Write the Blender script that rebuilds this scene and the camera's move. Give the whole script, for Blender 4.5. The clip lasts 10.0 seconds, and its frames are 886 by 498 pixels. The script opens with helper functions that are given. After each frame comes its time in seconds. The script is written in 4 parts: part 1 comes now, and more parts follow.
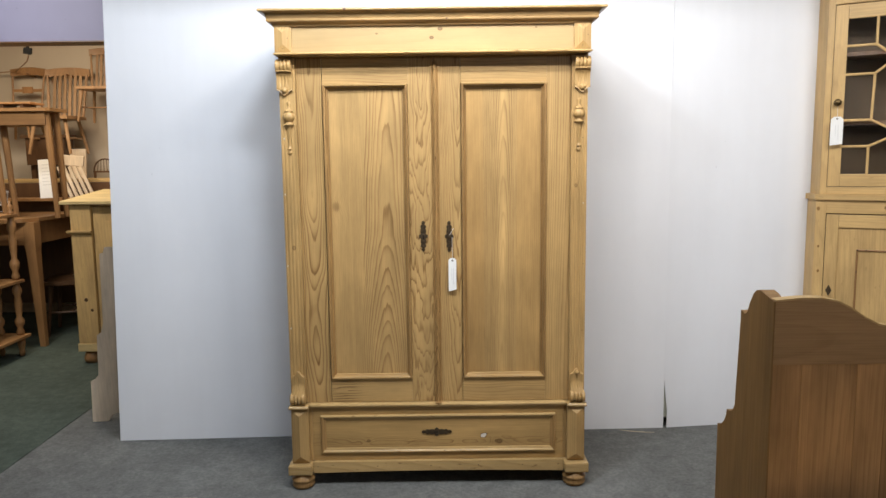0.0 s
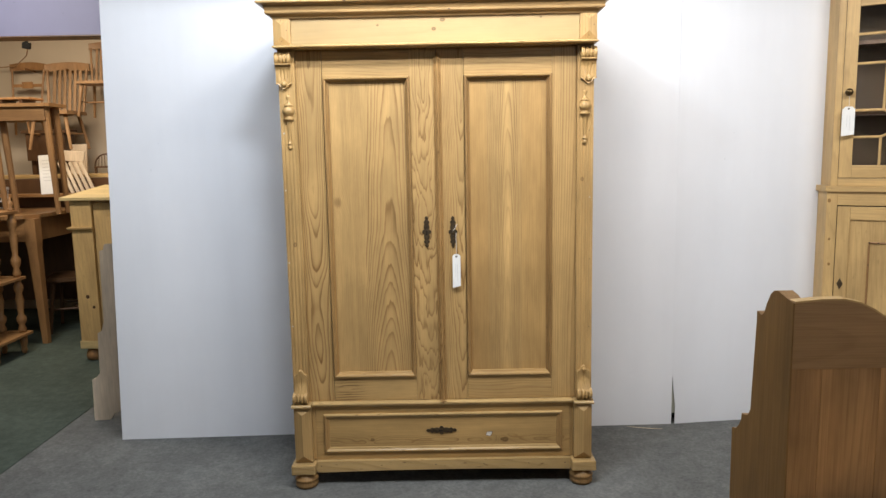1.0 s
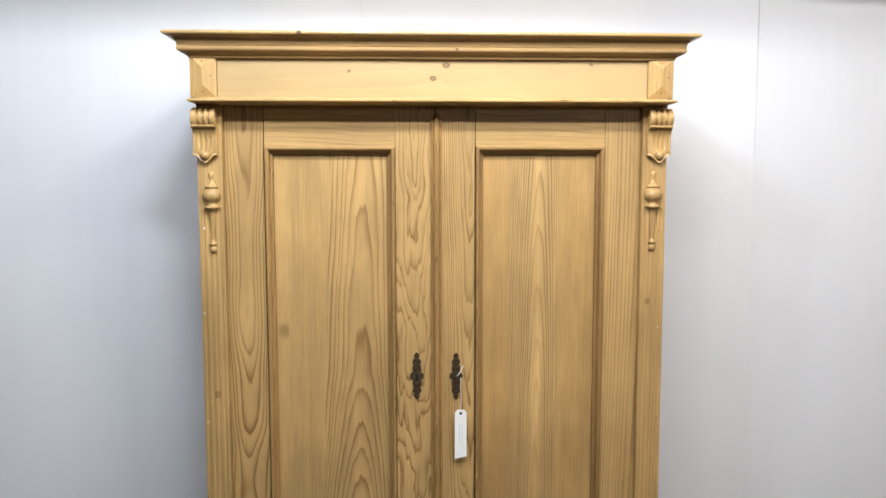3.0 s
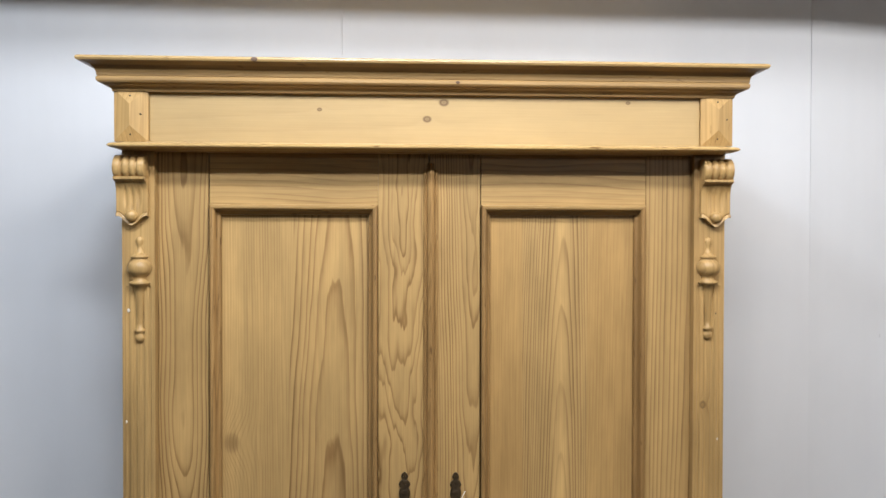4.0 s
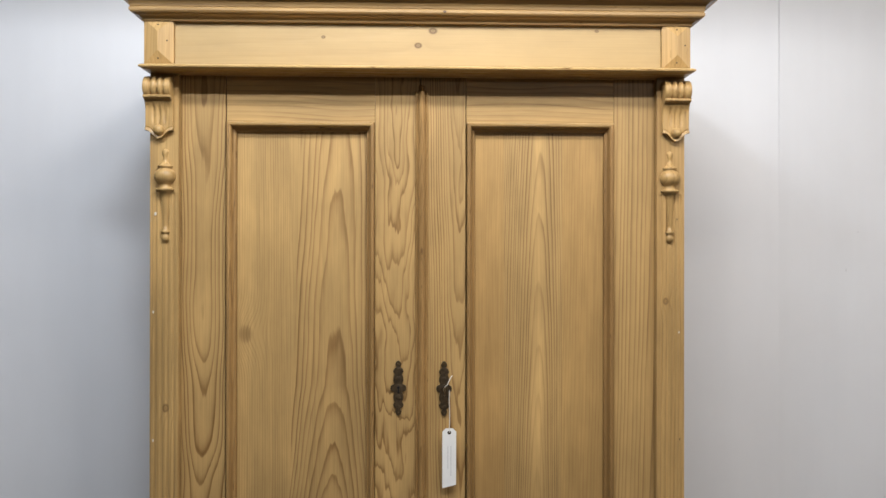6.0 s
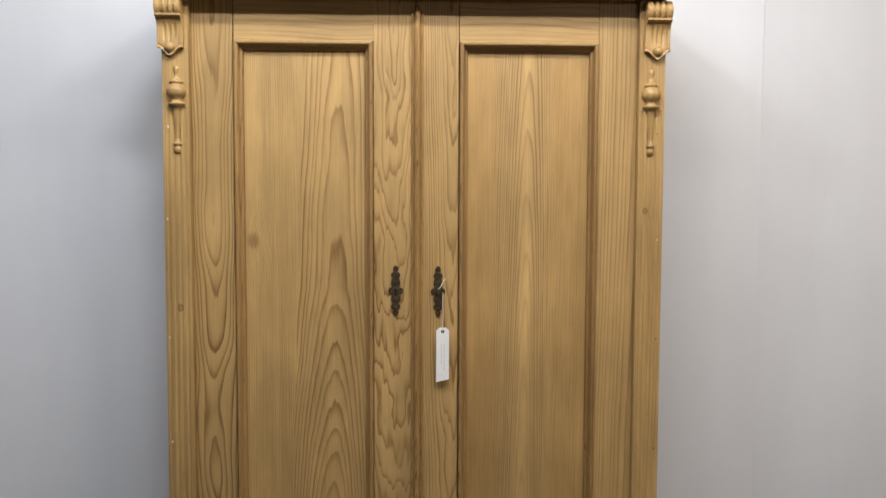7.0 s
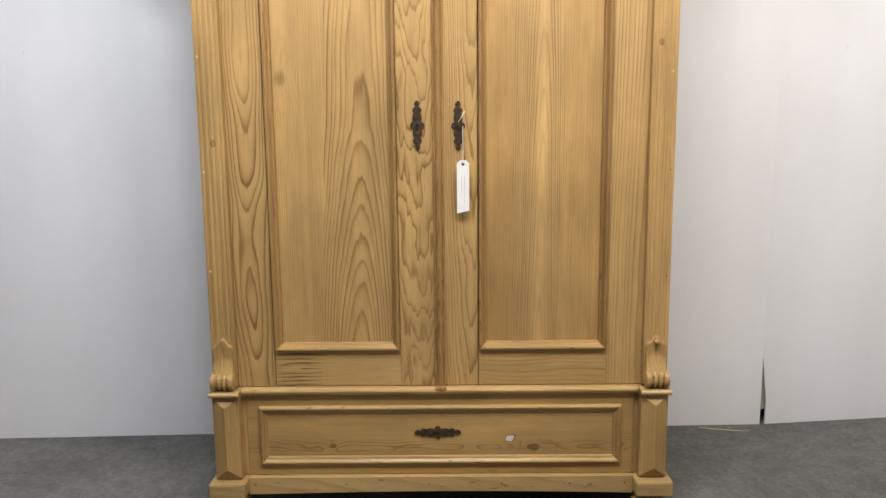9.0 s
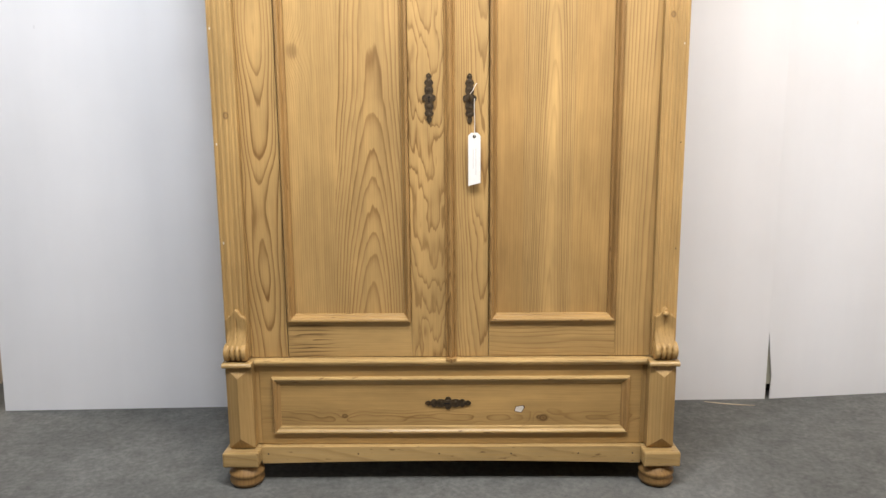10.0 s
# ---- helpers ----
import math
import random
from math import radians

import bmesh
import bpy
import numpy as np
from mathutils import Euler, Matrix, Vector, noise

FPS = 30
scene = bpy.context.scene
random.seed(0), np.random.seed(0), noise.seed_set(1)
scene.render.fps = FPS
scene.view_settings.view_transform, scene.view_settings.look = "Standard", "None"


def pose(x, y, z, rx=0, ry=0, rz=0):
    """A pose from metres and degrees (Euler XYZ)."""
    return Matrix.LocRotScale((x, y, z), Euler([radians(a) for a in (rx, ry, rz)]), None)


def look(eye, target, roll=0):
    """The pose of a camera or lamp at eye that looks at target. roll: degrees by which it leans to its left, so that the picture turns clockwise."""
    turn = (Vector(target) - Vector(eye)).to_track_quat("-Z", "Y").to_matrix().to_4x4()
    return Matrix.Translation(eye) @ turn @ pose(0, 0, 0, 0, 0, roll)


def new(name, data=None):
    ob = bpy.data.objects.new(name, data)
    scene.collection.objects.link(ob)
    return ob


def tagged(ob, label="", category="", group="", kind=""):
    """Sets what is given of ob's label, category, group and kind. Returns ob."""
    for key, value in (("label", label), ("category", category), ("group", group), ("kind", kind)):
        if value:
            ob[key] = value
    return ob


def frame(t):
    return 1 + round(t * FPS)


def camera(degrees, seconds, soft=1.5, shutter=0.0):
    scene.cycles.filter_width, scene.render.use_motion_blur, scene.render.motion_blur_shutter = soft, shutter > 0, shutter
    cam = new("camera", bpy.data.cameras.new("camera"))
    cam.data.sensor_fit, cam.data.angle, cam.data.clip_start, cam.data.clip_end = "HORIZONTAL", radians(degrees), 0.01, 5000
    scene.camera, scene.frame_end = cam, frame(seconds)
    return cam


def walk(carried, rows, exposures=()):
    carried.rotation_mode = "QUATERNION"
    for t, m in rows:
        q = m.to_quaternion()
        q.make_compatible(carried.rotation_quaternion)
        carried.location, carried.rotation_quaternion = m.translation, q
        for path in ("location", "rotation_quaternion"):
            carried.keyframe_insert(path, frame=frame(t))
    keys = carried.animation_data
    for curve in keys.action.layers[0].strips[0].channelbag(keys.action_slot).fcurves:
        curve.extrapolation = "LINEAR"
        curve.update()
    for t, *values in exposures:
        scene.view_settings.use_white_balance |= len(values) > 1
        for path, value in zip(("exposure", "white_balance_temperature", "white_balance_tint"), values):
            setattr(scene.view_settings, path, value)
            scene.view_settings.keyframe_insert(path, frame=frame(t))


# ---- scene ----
cam = camera(63.0, 10.0)
PATH = [
    (0, (0.031, -3.049, 1.43), (0.031, -1.065, 1.177), -0.7),
    (0.5, (0.029, -3.046, 1.429), (0.027, -1.063, 1.163), -0.9),
    (1, (0.033, -2.991, 1.439), (0.021, -1.01, 1.164), -1.1),
    (1.5, (-0.003, -2.794, 1.483), (-0.02, -0.808, 1.243), -1.2),
    (2, (-0.027, -2.567, 1.52), (-0.019, -0.577, 1.32), -1.5),
    (2.5, (-0.061, -2.307, 1.567), (-0.005, -0.318, 1.367), -0.5),
    (2.7, (-0.061, -2.177, 1.588), (0.01, -0.177, 1.395), -0.3),
    (3.8, (-0.064, -1.589, 1.684), (0.032, 0.408, 1.616), 0.1),
    (4, (-0.044, -1.541, 1.662), (0.052, 0.457, 1.633), 0.1),
    (4.5, (-0.015, -1.534, 1.621), (0.073, 0.464, 1.633), 0.6),
    (5, (0.012, -1.601, 1.549), (0.085, 0.397, 1.577), 1.0),
    (5.2, (0.029, -1.637, 1.515), (0.099, 0.362, 1.547), 0.7),
    (6.3, (-0.01, -1.779, 1.389), (0.055, 0.221, 1.366), -0.1),
    (6.5, (-0.015, -1.812, 1.358), (0.063, 0.186, 1.312), -0.2),
    (7, (0.022, -1.865, 1.31), (0.074, 0.131, 1.198), 0.2),
    (7.5, (0.016, -1.909, 1.217), (0.052, 0.086, 1.075), 0.7),
    (8, (0.009, -1.931, 1.153), (0.024, 0.06, 0.963), 0.5),
    (8.5, (0.026, -1.944, 1.112), (0.023, 0.041, 0.865), -0.3),
    (9, (0.034, -1.964, 1.058), (0.014, 0.013, 0.76), -0.6),
    (9.5, (0.017, -1.978, 1.04), (0.002, -0.012, 0.675), -0.5),
    (10, (0.008, -1.985, 1.027), (-0.017, -0.014, 0.687), -0.5),
]
walk(cam, [(t, look(eye, target, roll)) for t, eye, target, roll in PATH],
     [(0, -0.08, 6500, 10), (1.5, -0.06, 6500, 10), (2.5, -0.15, 6500, 10), (3.2, -0.22, 6500, 10), (4, -0.51, 6470, 10), (5, -0.53, 6500, 10), (6.5, -0.50, 6750, 11), (8, -0.40, 6850, 12),
      (8.5, -0.14, 6900, 12), (9.2, 0.14, 6950, 12), (10, 0.37, 6950, 12)])


# ---------- world and lamps ----------
def lamp(name, energy, size_x, size_y, m, colour):
    data = bpy.data.lights.new(name, "AREA")
    data.shape, data.size, data.size_y, data.energy, data.color = "RECTANGLE", size_x, size_y, energy, colour
    ob = new(name, data)
    ob.matrix_world = m
    return ob


world = bpy.data.worlds.new("world")
world.use_nodes = True
world.node_tree.nodes["Background"].inputs[0].default_value = (0.9, 0.92, 1.0, 1)
world.node_tree.nodes["Background"].inputs[1].default_value = 0.02
scene.world = world

COOL, WARM = (0.95, 0.965, 1.0), (1.0, 0.83, 0.62)
lamp("flood_light", 20, 0.26, 0.10, look((-0.28, -0.92, 2.69), (-0.15, 0.1, 1.45)), (0.82, 0.90, 1.0))
lamp("flood_light", 16.5, 0.40, 0.12, look((0.24, -0.92, 2.69), (0.1, 0.1, 1.45)), (1.0, 0.97, 0.94))
# two unseen strips added as fill along the boards, bluish left, warm right
lamp("board_fill_light", 33, 2.5, 0.06, look((-0.85, -1.38, 2.69), (-0.85, 0.3, 1.4)), (0.85, 0.915, 1.0))
lamp("board_fill_light", 42, 2.6, 0.06, look((1.66, -1.38, 2.69), (1.66, 0.3, 1.4)), (1.0, 0.98, 0.95))
lamp("flood_light", 50, 0.5, 0.2, look((-2.75, 0.75, 2.69), (-2.7, 3.0, 1.35)), (1.0, 0.95, 0.88))
# unseen lamp added as general fill from the back of the shop
lamp("fill_light", 50, 2.4, 0.3, look((2.1, -4.9, 2.60), (1.6, -4.2, 0)), COOL)
lamp("room_light", 34, 1.4, 0.4, look((-3.05, 2.35, 2.5), (-2.95, 3.15, 0.5)), WARM)


# ---------- materials ----------
def nodes_of(name):
    mat = bpy.data.materials.new(name)
    mat.use_nodes = True
    tree = mat.node_tree
    return mat, tree, tree.nodes["Principled BSDF"]


class Net:
    """Short ways to wire a node tree."""

    def __init__(self, tree):
        self.t = tree

    def feed(self, sock, v):
        if isinstance(v, bpy.types.NodeSocket):
            self.t.links.new(v, sock)
        elif v is not None:
            sock.default_value = v

    def math(self, op, a, b=None, c=None):
        n = self.t.nodes.new("ShaderNodeMath")
        n.operation = op
        for i, v in enumerate((a, b, c)):
            self.feed(n.inputs[i], v)
        return n.outputs[0]

    def vec(self, x, y, z):
        n = self.t.nodes.new("ShaderNodeCombineXYZ")
        for i, v in enumerate((x, y, z)):
            self.feed(n.inputs[i], v)
        return n.outputs[0]

    def noise(self, v, scale=1.0, detail=2.0, rough=0.5):
        n = self.t.nodes.new("ShaderNodeTexNoise")
        self.feed(n.inputs["Vector"], v)
        n.inputs["Scale"].default_value, n.inputs["Detail"].default_value, n.inputs["Roughness"].default_value = scale, detail, rough
        return n.outputs[0]

    def ramp(self, f, stops):
        n = self.t.nodes.new("ShaderNodeValToRGB")
        self.feed(n.inputs[0], f)
        e = n.color_ramp.elements
        while len(e) < len(stops):
            e.new(0.5)
        for el, (p, c) in zip(e, stops):
            el.position = p
            el.color = (c, c, c, 1) if isinstance(c, (int, float)) else (*c, 1)
        return n.outputs[0]

    def mix(self, f, a, b, kind="MIX"):
        n = self.t.nodes.new("ShaderNodeMix")
        n.data_type, n.blend_type = "RGBA", kind
        self.feed(n.inputs[0], f)
        self.feed(n.inputs[6], a if isinstance(a, bpy.types.NodeSocket) else (*a, 1))
        self.feed(n.inputs[7], b if isinstance(b, bpy.types.NodeSocket) else (*b, 1))
        return n.outputs[2]

    def bump(self, height, strength, distance):
        n = self.t.nodes.new("ShaderNodeBump")
        n.inputs["Strength"].default_value, n.inputs["Distance"].default_value = strength, distance
        self.feed(n.inputs["Height"], height)
        return n.outputs[0]

    def coords(self):
        n = self.t.nodes.new("ShaderNodeTexCoord")
        s = self.t.nodes.new("ShaderNodeSeparateXYZ")
        self.t.links.new(n.outputs["Object"], s.inputs[0])
        return s.outputs[0], s.outputs[1], s.outputs[2]


LIGHT, DARK = (0.508, 0.322, 0.126), (0.160, 0.068, 0.016)


def pine(name, axis="Z", cx=0.0, depth=0.05, rise=0.06, gap=0.009, wob=0.02, fine=0.004, light=LIGHT, dark=DARK, contrast=0.8,
         knots=(), streaks=0.25, rough=0.42, scatter=True, stretch=0.9, tone=0.27, eye=None, knot_dark=0.9,
         pale=None, jag=0.0, fade=0.0, squeeze=1.0, specks=0.0, band=0.0, spot=None, lean=0.0, bend=None, vary=0.0, fibrous=1.0):
    """Sawn pine: the rings of a trunk whose heart runs along axis, at (cx, depth) behind the face and leaning by rise."""
    mat, tree, out = nodes_of(name)
    n = Net(tree)
    x, y, z = n.coords()
    a, b, l = {"Z": (x, y, z), "X": (z, y, x), "Y": (x, z, y)}[axis]
    if scatter:
        info = tree.nodes.new("ShaderNodeObjectInfo").outputs["Random"]
        a = n.math("MULTIPLY_ADD", info, 0.31, a)
        l = n.math("MULTIPLY_ADD", info, 7.7, l)
    wide = n.math("SUBTRACT", n.noise(n.vec(n.math("MULTIPLY", a, 5.0), n.math("MULTIPLY", b, 5.0), n.math("MULTIPLY", l, stretch)), 1.0, 2.0), 0.5)
    wide2 = n.math("SUBTRACT", n.noise(n.vec(n.math("MULTIPLY_ADD", a, 9.0, 31.7), n.math("MULTIPLY", b, 9.0), n.math("MULTIPLY", l, 3.2 * stretch)), 1.0, 1.0), 0.5)
    a2 = n.math("MULTIPLY_ADD", wide, wob, n.math("MULTIPLY", n.math("SUBTRACT", a, n.math("MULTIPLY_ADD", l, lean, cx)), squeeze))
    d = n.math("MULTIPLY_ADD", l, rise, n.math("ADD", b, depth))
    if bend:
        d = n.math("MULTIPLY_ADD", n.math("MAXIMUM", n.math("SUBTRACT", l, bend[0]), 0.0), bend[1], d)
    d = n.math("MULTIPLY_ADD", wide2, eye or fine * 4, d)
    if jag:
        tongue = n.noise(n.vec(n.math("MULTIPLY", a, 48.0), 3.0, n.math("MULTIPLY", l, 6.0)), 1.0, 2.0, 0.5)
        d = n.math("MULTIPLY_ADD", n.math("SUBTRACT", tongue, 0.5), jag, d)
    r = n.math("SQRT", n.math("ADD", n.math("MULTIPLY", a2, a2), n.math("MULTIPLY", d, d)))
    r = n.math("MULTIPLY_ADD", n.math("SUBTRACT", n.noise(n.vec(n.math("MULTIPLY", a, 60.0), n.math("MULTIPLY", b, 60.0), n.math("MULTIPLY", l, 5.0)), 1.0, 2.0), 0.5), fine, r)
    dark_spot = None
    for ka, kl, kr in knots:
        da, dl = n.math("SUBTRACT", a, ka), n.math("MULTIPLY", n.math("SUBTRACT", l, kl), 0.75)
        dist = n.math("SQRT", n.math("ADD", n.math("MULTIPLY", da, da), n.math("MULTIPLY", dl, dl)))
        q = n.math("DIVIDE", dist, kr * 2.6)
        r = n.math("MULTIPLY_ADD", n.math("EXPONENT", n.math("MULTIPLY", n.math("MULTIPLY", q, q), -1.0)), kr * 1.5, r)
        m = n.ramp(n.math("DIVIDE", dist, kr * 2), [(0.0, 0.75 * knot_dark), (0.18, 0.55 * knot_dark), (0.33, knot_dark), (0.43, 0.65 * knot_dark), (0.58, 0.0)] if knot_dark > 0.6 else
                   [(0.0, knot_dark), (0.22, 0.9 * knot_dark), (0.40, 0.55 * knot_dark), (0.52, 0.12 * knot_dark), (0.62, 0.0)])
        dark_spot = m if dark_spot is None else n.math("MAXIMUM", dark_spot, m)
    count = n.math("DIVIDE", r, gap)
    count = n.math("MULTIPLY_ADD", n.noise(n.vec(n.math("MULTIPLY", count, 0.33), 0.0, 0.0), 1.0, 1.0), 1.6, count)
    heart = n.noise(n.vec(n.math("MULTIPLY", count, 0.9), 2.0, n.math("MULTIPLY", l, 2.0)), 1.0, 1.0)
    ring = n.ramp(n.math("FRACT", count), [(0.0, 0.03), (0.30, 0.06), (0.55, 0.20), (0.74, 0.55), (0.87, 1.0), (0.94, 0.92), (1.0, 0.03)])
    strength = n.ramp(n.noise(n.vec(n.math("MULTIPLY", count, 0.21), 5.0, n.math("MULTIPLY", l, 0.7)), 1.0, 1.0), [(0.25, 0.55), (0.6, 1.0)])
    strength = n.math("MULTIPLY", strength, n.ramp(heart, [(0.3, 0.6), (0.55, 1.0)]))
    if fade:
        calm = n.noise(n.vec(n.math("MULTIPLY", a, 16.0), 9.0, n.math("MULTIPLY", l, 1.1)), 1.0, 2.0)
        strength = n.math("MULTIPLY", strength, n.ramp(calm, [(0.38, 1.0 - fade), (0.62, 1.0)]))
    for on, at, size in ((band, cx, band), (spot, spot and spot[0], spot and spot[1])):
        if on:
            q = n.math("DIVIDE", n.math("MULTIPLY_ADD", wide, 0.03, n.math("SUBTRACT", a if on is band else l, at)), size)
            hump = n.math("EXPONENT", n.math("MULTIPLY", n.math("MULTIPLY", q, q), -1.0))
            strength = n.math("MULTIPLY", strength, hump) if on is band else hump
    fibre = n.noise(n.vec(n.math("MULTIPLY", a, 420.0), n.math("MULTIPLY", b, 420.0), n.math("MULTIPLY", l, 7.0)), 1.0, 2.0)
    broad = n.noise(n.vec(n.math("MULTIPLY", a, 11.0), n.math("MULTIPLY", b, 4.0), n.math("MULTIPLY", l, 0.6)), 1.0, 2.0)
    blotch = n.noise(n.vec(n.math("MULTIPLY", a, 7.0), n.math("MULTIPLY", b, 7.0), n.math("MULTIPLY", l, 2.5)), 1.0, 4.0, 0.65)
    col = n.mix(n.math("MULTIPLY", n.math("MULTIPLY", ring, strength), 0.93 * contrast), light, dark)
    col = n.mix(n.ramp(broad, [(0.35, 0.0), (0.7, streaks)]), col, tuple(0.5 * c + 0.5 * k for c, k in zip(dark, light)))
    if pale:
        q = n.math("DIVIDE", n.math("MULTIPLY_ADD", wide, 0.02, n.math("SUBTRACT", a, pale[0])), pale[1])
        band = n.math("EXPONENT", n.math("MULTIPLY", n.math("MULTIPLY", q, q), -1.0))
        col = n.mix(n.math("MULTIPLY", band, pale[2]), col, tuple(min(0.9, 1.32 * c) for c in light))
    shade = n.ramp(blotch, [(0.3, 1.0 - tone), (0.7, 1.0 + tone * 0.3)])
    col = n.mix(1.0, col, shade, "MULTIPLY")
    lines = n.noise(n.vec(n.math("MULTIPLY", a, 34.0), n.math("MULTIPLY", b, 34.0), n.math("MULTIPLY", l, 0.7)), 1.0, 3.0, 0.6)
    col = n.mix(1.0, col, n.ramp(lines, [(0.34, 1.0 - 0.07 * fibrous), (0.64, 1.0 + 0.04 * fibrous)]), "MULTIPLY")
    col = n.mix(1.0, col, n.ramp(fibre, [(0.3, 1.0 - 0.15 * fibrous), (0.65, 1.0 + 0.02 * fibrous)]), "MULTIPLY")
    if specks:
        nick = n.noise(n.vec(n.math("MULTIPLY", a, 90.0), n.math("MULTIPLY", b, 90.0), n.math("MULTIPLY", l, 22.0)), 1.0, 2.0, 0.6)
        col = n.mix(n.ramp(nick, [(0.66, 0.0), (0.74, specks)]), col, tuple(0.6 * k for k in dark))
    if vary:
        own = tree.nodes.new("ShaderNodeObjectInfo").outputs["Random"]
        col = n.mix(1.0, col, n.ramp(own, [(0.0, (1 - vary, 1 - 1.1 * vary, 1 - 1.25 * vary)), (1.0, (1.0, 1.0, 1.0))]), "MULTIPLY")
    if dark_spot is not None:
        col = n.mix(dark_spot, col, (0.085, 0.038, 0.012))
    n.feed(out.inputs["Base Color"], col)
    n.feed(out.inputs["Roughness"], n.ramp(fibre, [(0.2, rough + 0.1), (0.8, rough - 0.05)]))
    out.inputs["Specular IOR Level"].default_value = 0.35
    height = n.math("MULTIPLY_ADD", ring, -0.5, n.math("MULTIPLY", fibre, 0.8))
    n.feed(out.inputs["Normal"], n.bump(height, 0.25, 0.0006))
    return mat


def plain(name, colour, rough=0.5, metal=0.0, vary=0.1, scale=30.0, bump=0.1, spec=0.5):
    mat, tree, out = nodes_of(name)
    n = Net(tree)
    x, y, z = n.coords()
    v = n.vec(x, y, z)
    f, g = n.noise(v, scale, 4.0, 0.6), n.noise(v, scale * 0.12, 3.0, 0.6)
    col = n.mix(1.0, colour, n.ramp(f, [(0.3, 1 - vary), (0.7, 1.0)]), "MULTIPLY")
    col = n.mix(1.0, col, n.ramp(g, [(0.3, 1 - vary * 0.7), (0.7, 1.0)]), "MULTIPLY")
    n.feed(out.inputs["Base Color"], col)
    n.feed(out.inputs["Roughness"], n.ramp(f, [(0.2, min(1.0, rough + 0.08)), (0.8, max(0.02, rough - 0.08))]))
    out.inputs["Metallic"].default_value, out.inputs["Specular IOR Level"].default_value = metal, spec
    n.feed(out.inputs["Normal"], n.bump(f, bump, 0.001))
    return mat


def carpet(name, colour, fleck):
    mat, tree, out = nodes_of(name)
    n = Net(tree)
    x, y, z = n.coords()
    v = n.vec(x, y, z)
    fibre, clump, worn = n.noise(v, 420.0, 3.0, 0.7), n.noise(v, 60.0, 4.0, 0.7), n.noise(v, 2.2, 5.0, 0.6)
    col = n.mix(n.ramp(clump, [(0.35, 0.1), (0.68, 0.65)]), colour, fleck)
    col = n.mix(1.0, col, n.ramp(fibre, [(0.3, 0.78), (0.7, 1.08)]), "MULTIPLY")
    col = n.mix(1.0, col, n.ramp(worn, [(0.3, 0.78), (0.7, 1.15)]), "MULTIPLY")
    col = n.mix(1.0, col, n.ramp(n.noise(v, 16.0, 3.0, 0.6), [(0.32, 0.84), (0.68, 1.1)]), "MULTIPLY")
    n.feed(out.inputs["Base Color"], col)
    out.inputs["Roughness"].default_value, out.inputs["Specular IOR Level"].default_value = 0.95, 0.1
    n.feed(out.inputs["Normal"], n.bump(n.math("ADD", fibre, clump), 0.6, 0.004))
    return mat


def board_paint(name, colour):
    mat, tree, out = nodes_of(name)
    n = Net(tree)
    x, y, z = n.coords()
    v = n.vec(x, y, z)
    speck = n.ramp(n.noise(v, 26.0, 1.0, 0.4), [(0.18, 0.86), (0.2, 1.0)])
    broad = n.ramp(n.noise(v, 1.6, 4.0, 0.6), [(0.3, 0.94), (0.7, 1.0)])
    scuff = n.ramp(n.noise(n.vec(n.math("MULTIPLY", x, 4.0), y, n.math("MULTIPLY", z, 0.45)), 1.6, 3.0, 0.6), [(0.32, 0.972), (0.62, 1.0)])
    col = n.mix(1.0, n.mix(1.0, n.mix(1.0, colour, broad, "MULTIPLY"), speck, "MULTIPLY"), scuff, "MULTIPLY")
    n.feed(out.inputs["Base Color"], col)
    out.inputs["Roughness"].default_value, out.inputs["Specular IOR Level"].default_value = 0.6, 0.25
    n.feed(out.inputs["Normal"], n.bump(n.noise(v, 160.0, 3.0), 0.06, 0.001))
    return mat


M = {}
M["board"] = board_paint("white_board", (0.80, 0.81, 0.84))
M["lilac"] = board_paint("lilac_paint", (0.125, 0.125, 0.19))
M["cream"] = board_paint("cream_paint", (0.52, 0.44, 0.335))
M["ceiling"] = board_paint("ceiling_paint", (0.75, 0.75, 0.75))
M["grey_carpet"] = carpet("grey_carpet", (0.120, 0.123, 0.118), (0.236, 0.238, 0.226))
M["green_carpet"] = carpet("green_carpet", (0.066, 0.085, 0.070), (0.104, 0.126, 0.104))
M["bare"] = plain("bare_fibreboard", (0.36, 0.36, 0.29), 0.8)
# tan chosen dark so unseen walls send back little light
M["shop"] = board_paint("unseen_wall_low_bounce", (0.30, 0.245, 0.19))
# near-black colour for the shade in the split
M["void"] = plain("gap_shade_black", (0.02, 0.02, 0.02), 0.9)
M["panel_l"] = pine("pine_panel_left", cx=-0.242, lean=0.030, depth=-0.020, rise=0.083, bend=(1.10, -0.055), gap=0.0070, wob=0.05, fine=0.0025, contrast=1.0, streaks=0.2, jag=0.004, eye=0.012,
                    dark=(0.180, 0.084, 0.025), scatter=False)
M["panel_q"] = pine("pine_panel_quarter", cx=-0.62, depth=0.05, rise=0.012, gap=0.0056, wob=0.03, fine=0.003, contrast=0.65, streaks=0.30, fade=0.5, dark=(0.19, 0.095, 0.03),
                    knots=((-0.420, 1.225, 0.017),), knot_dark=0.5, scatter=False)
M["panel_s"] = pine("pine_panel_amber", cx=0.42, depth=0.05, rise=0.02, gap=0.0055, wob=0.03, fine=0.003, contrast=0.35, streaks=0.6, fade=0.6, light=(0.495, 0.304, 0.113), dark=(0.20, 0.095, 0.028), scatter=False)
M["panel_t"] = pine("pine_panel_plain", cx=0.55, depth=0.08, rise=0.02, gap=0.006, wob=0.03, fine=0.003, contrast=0.42, streaks=0.5, fade=0.6, light=(0.495, 0.304, 0.113), dark=(0.20, 0.095, 0.028), scatter=False)
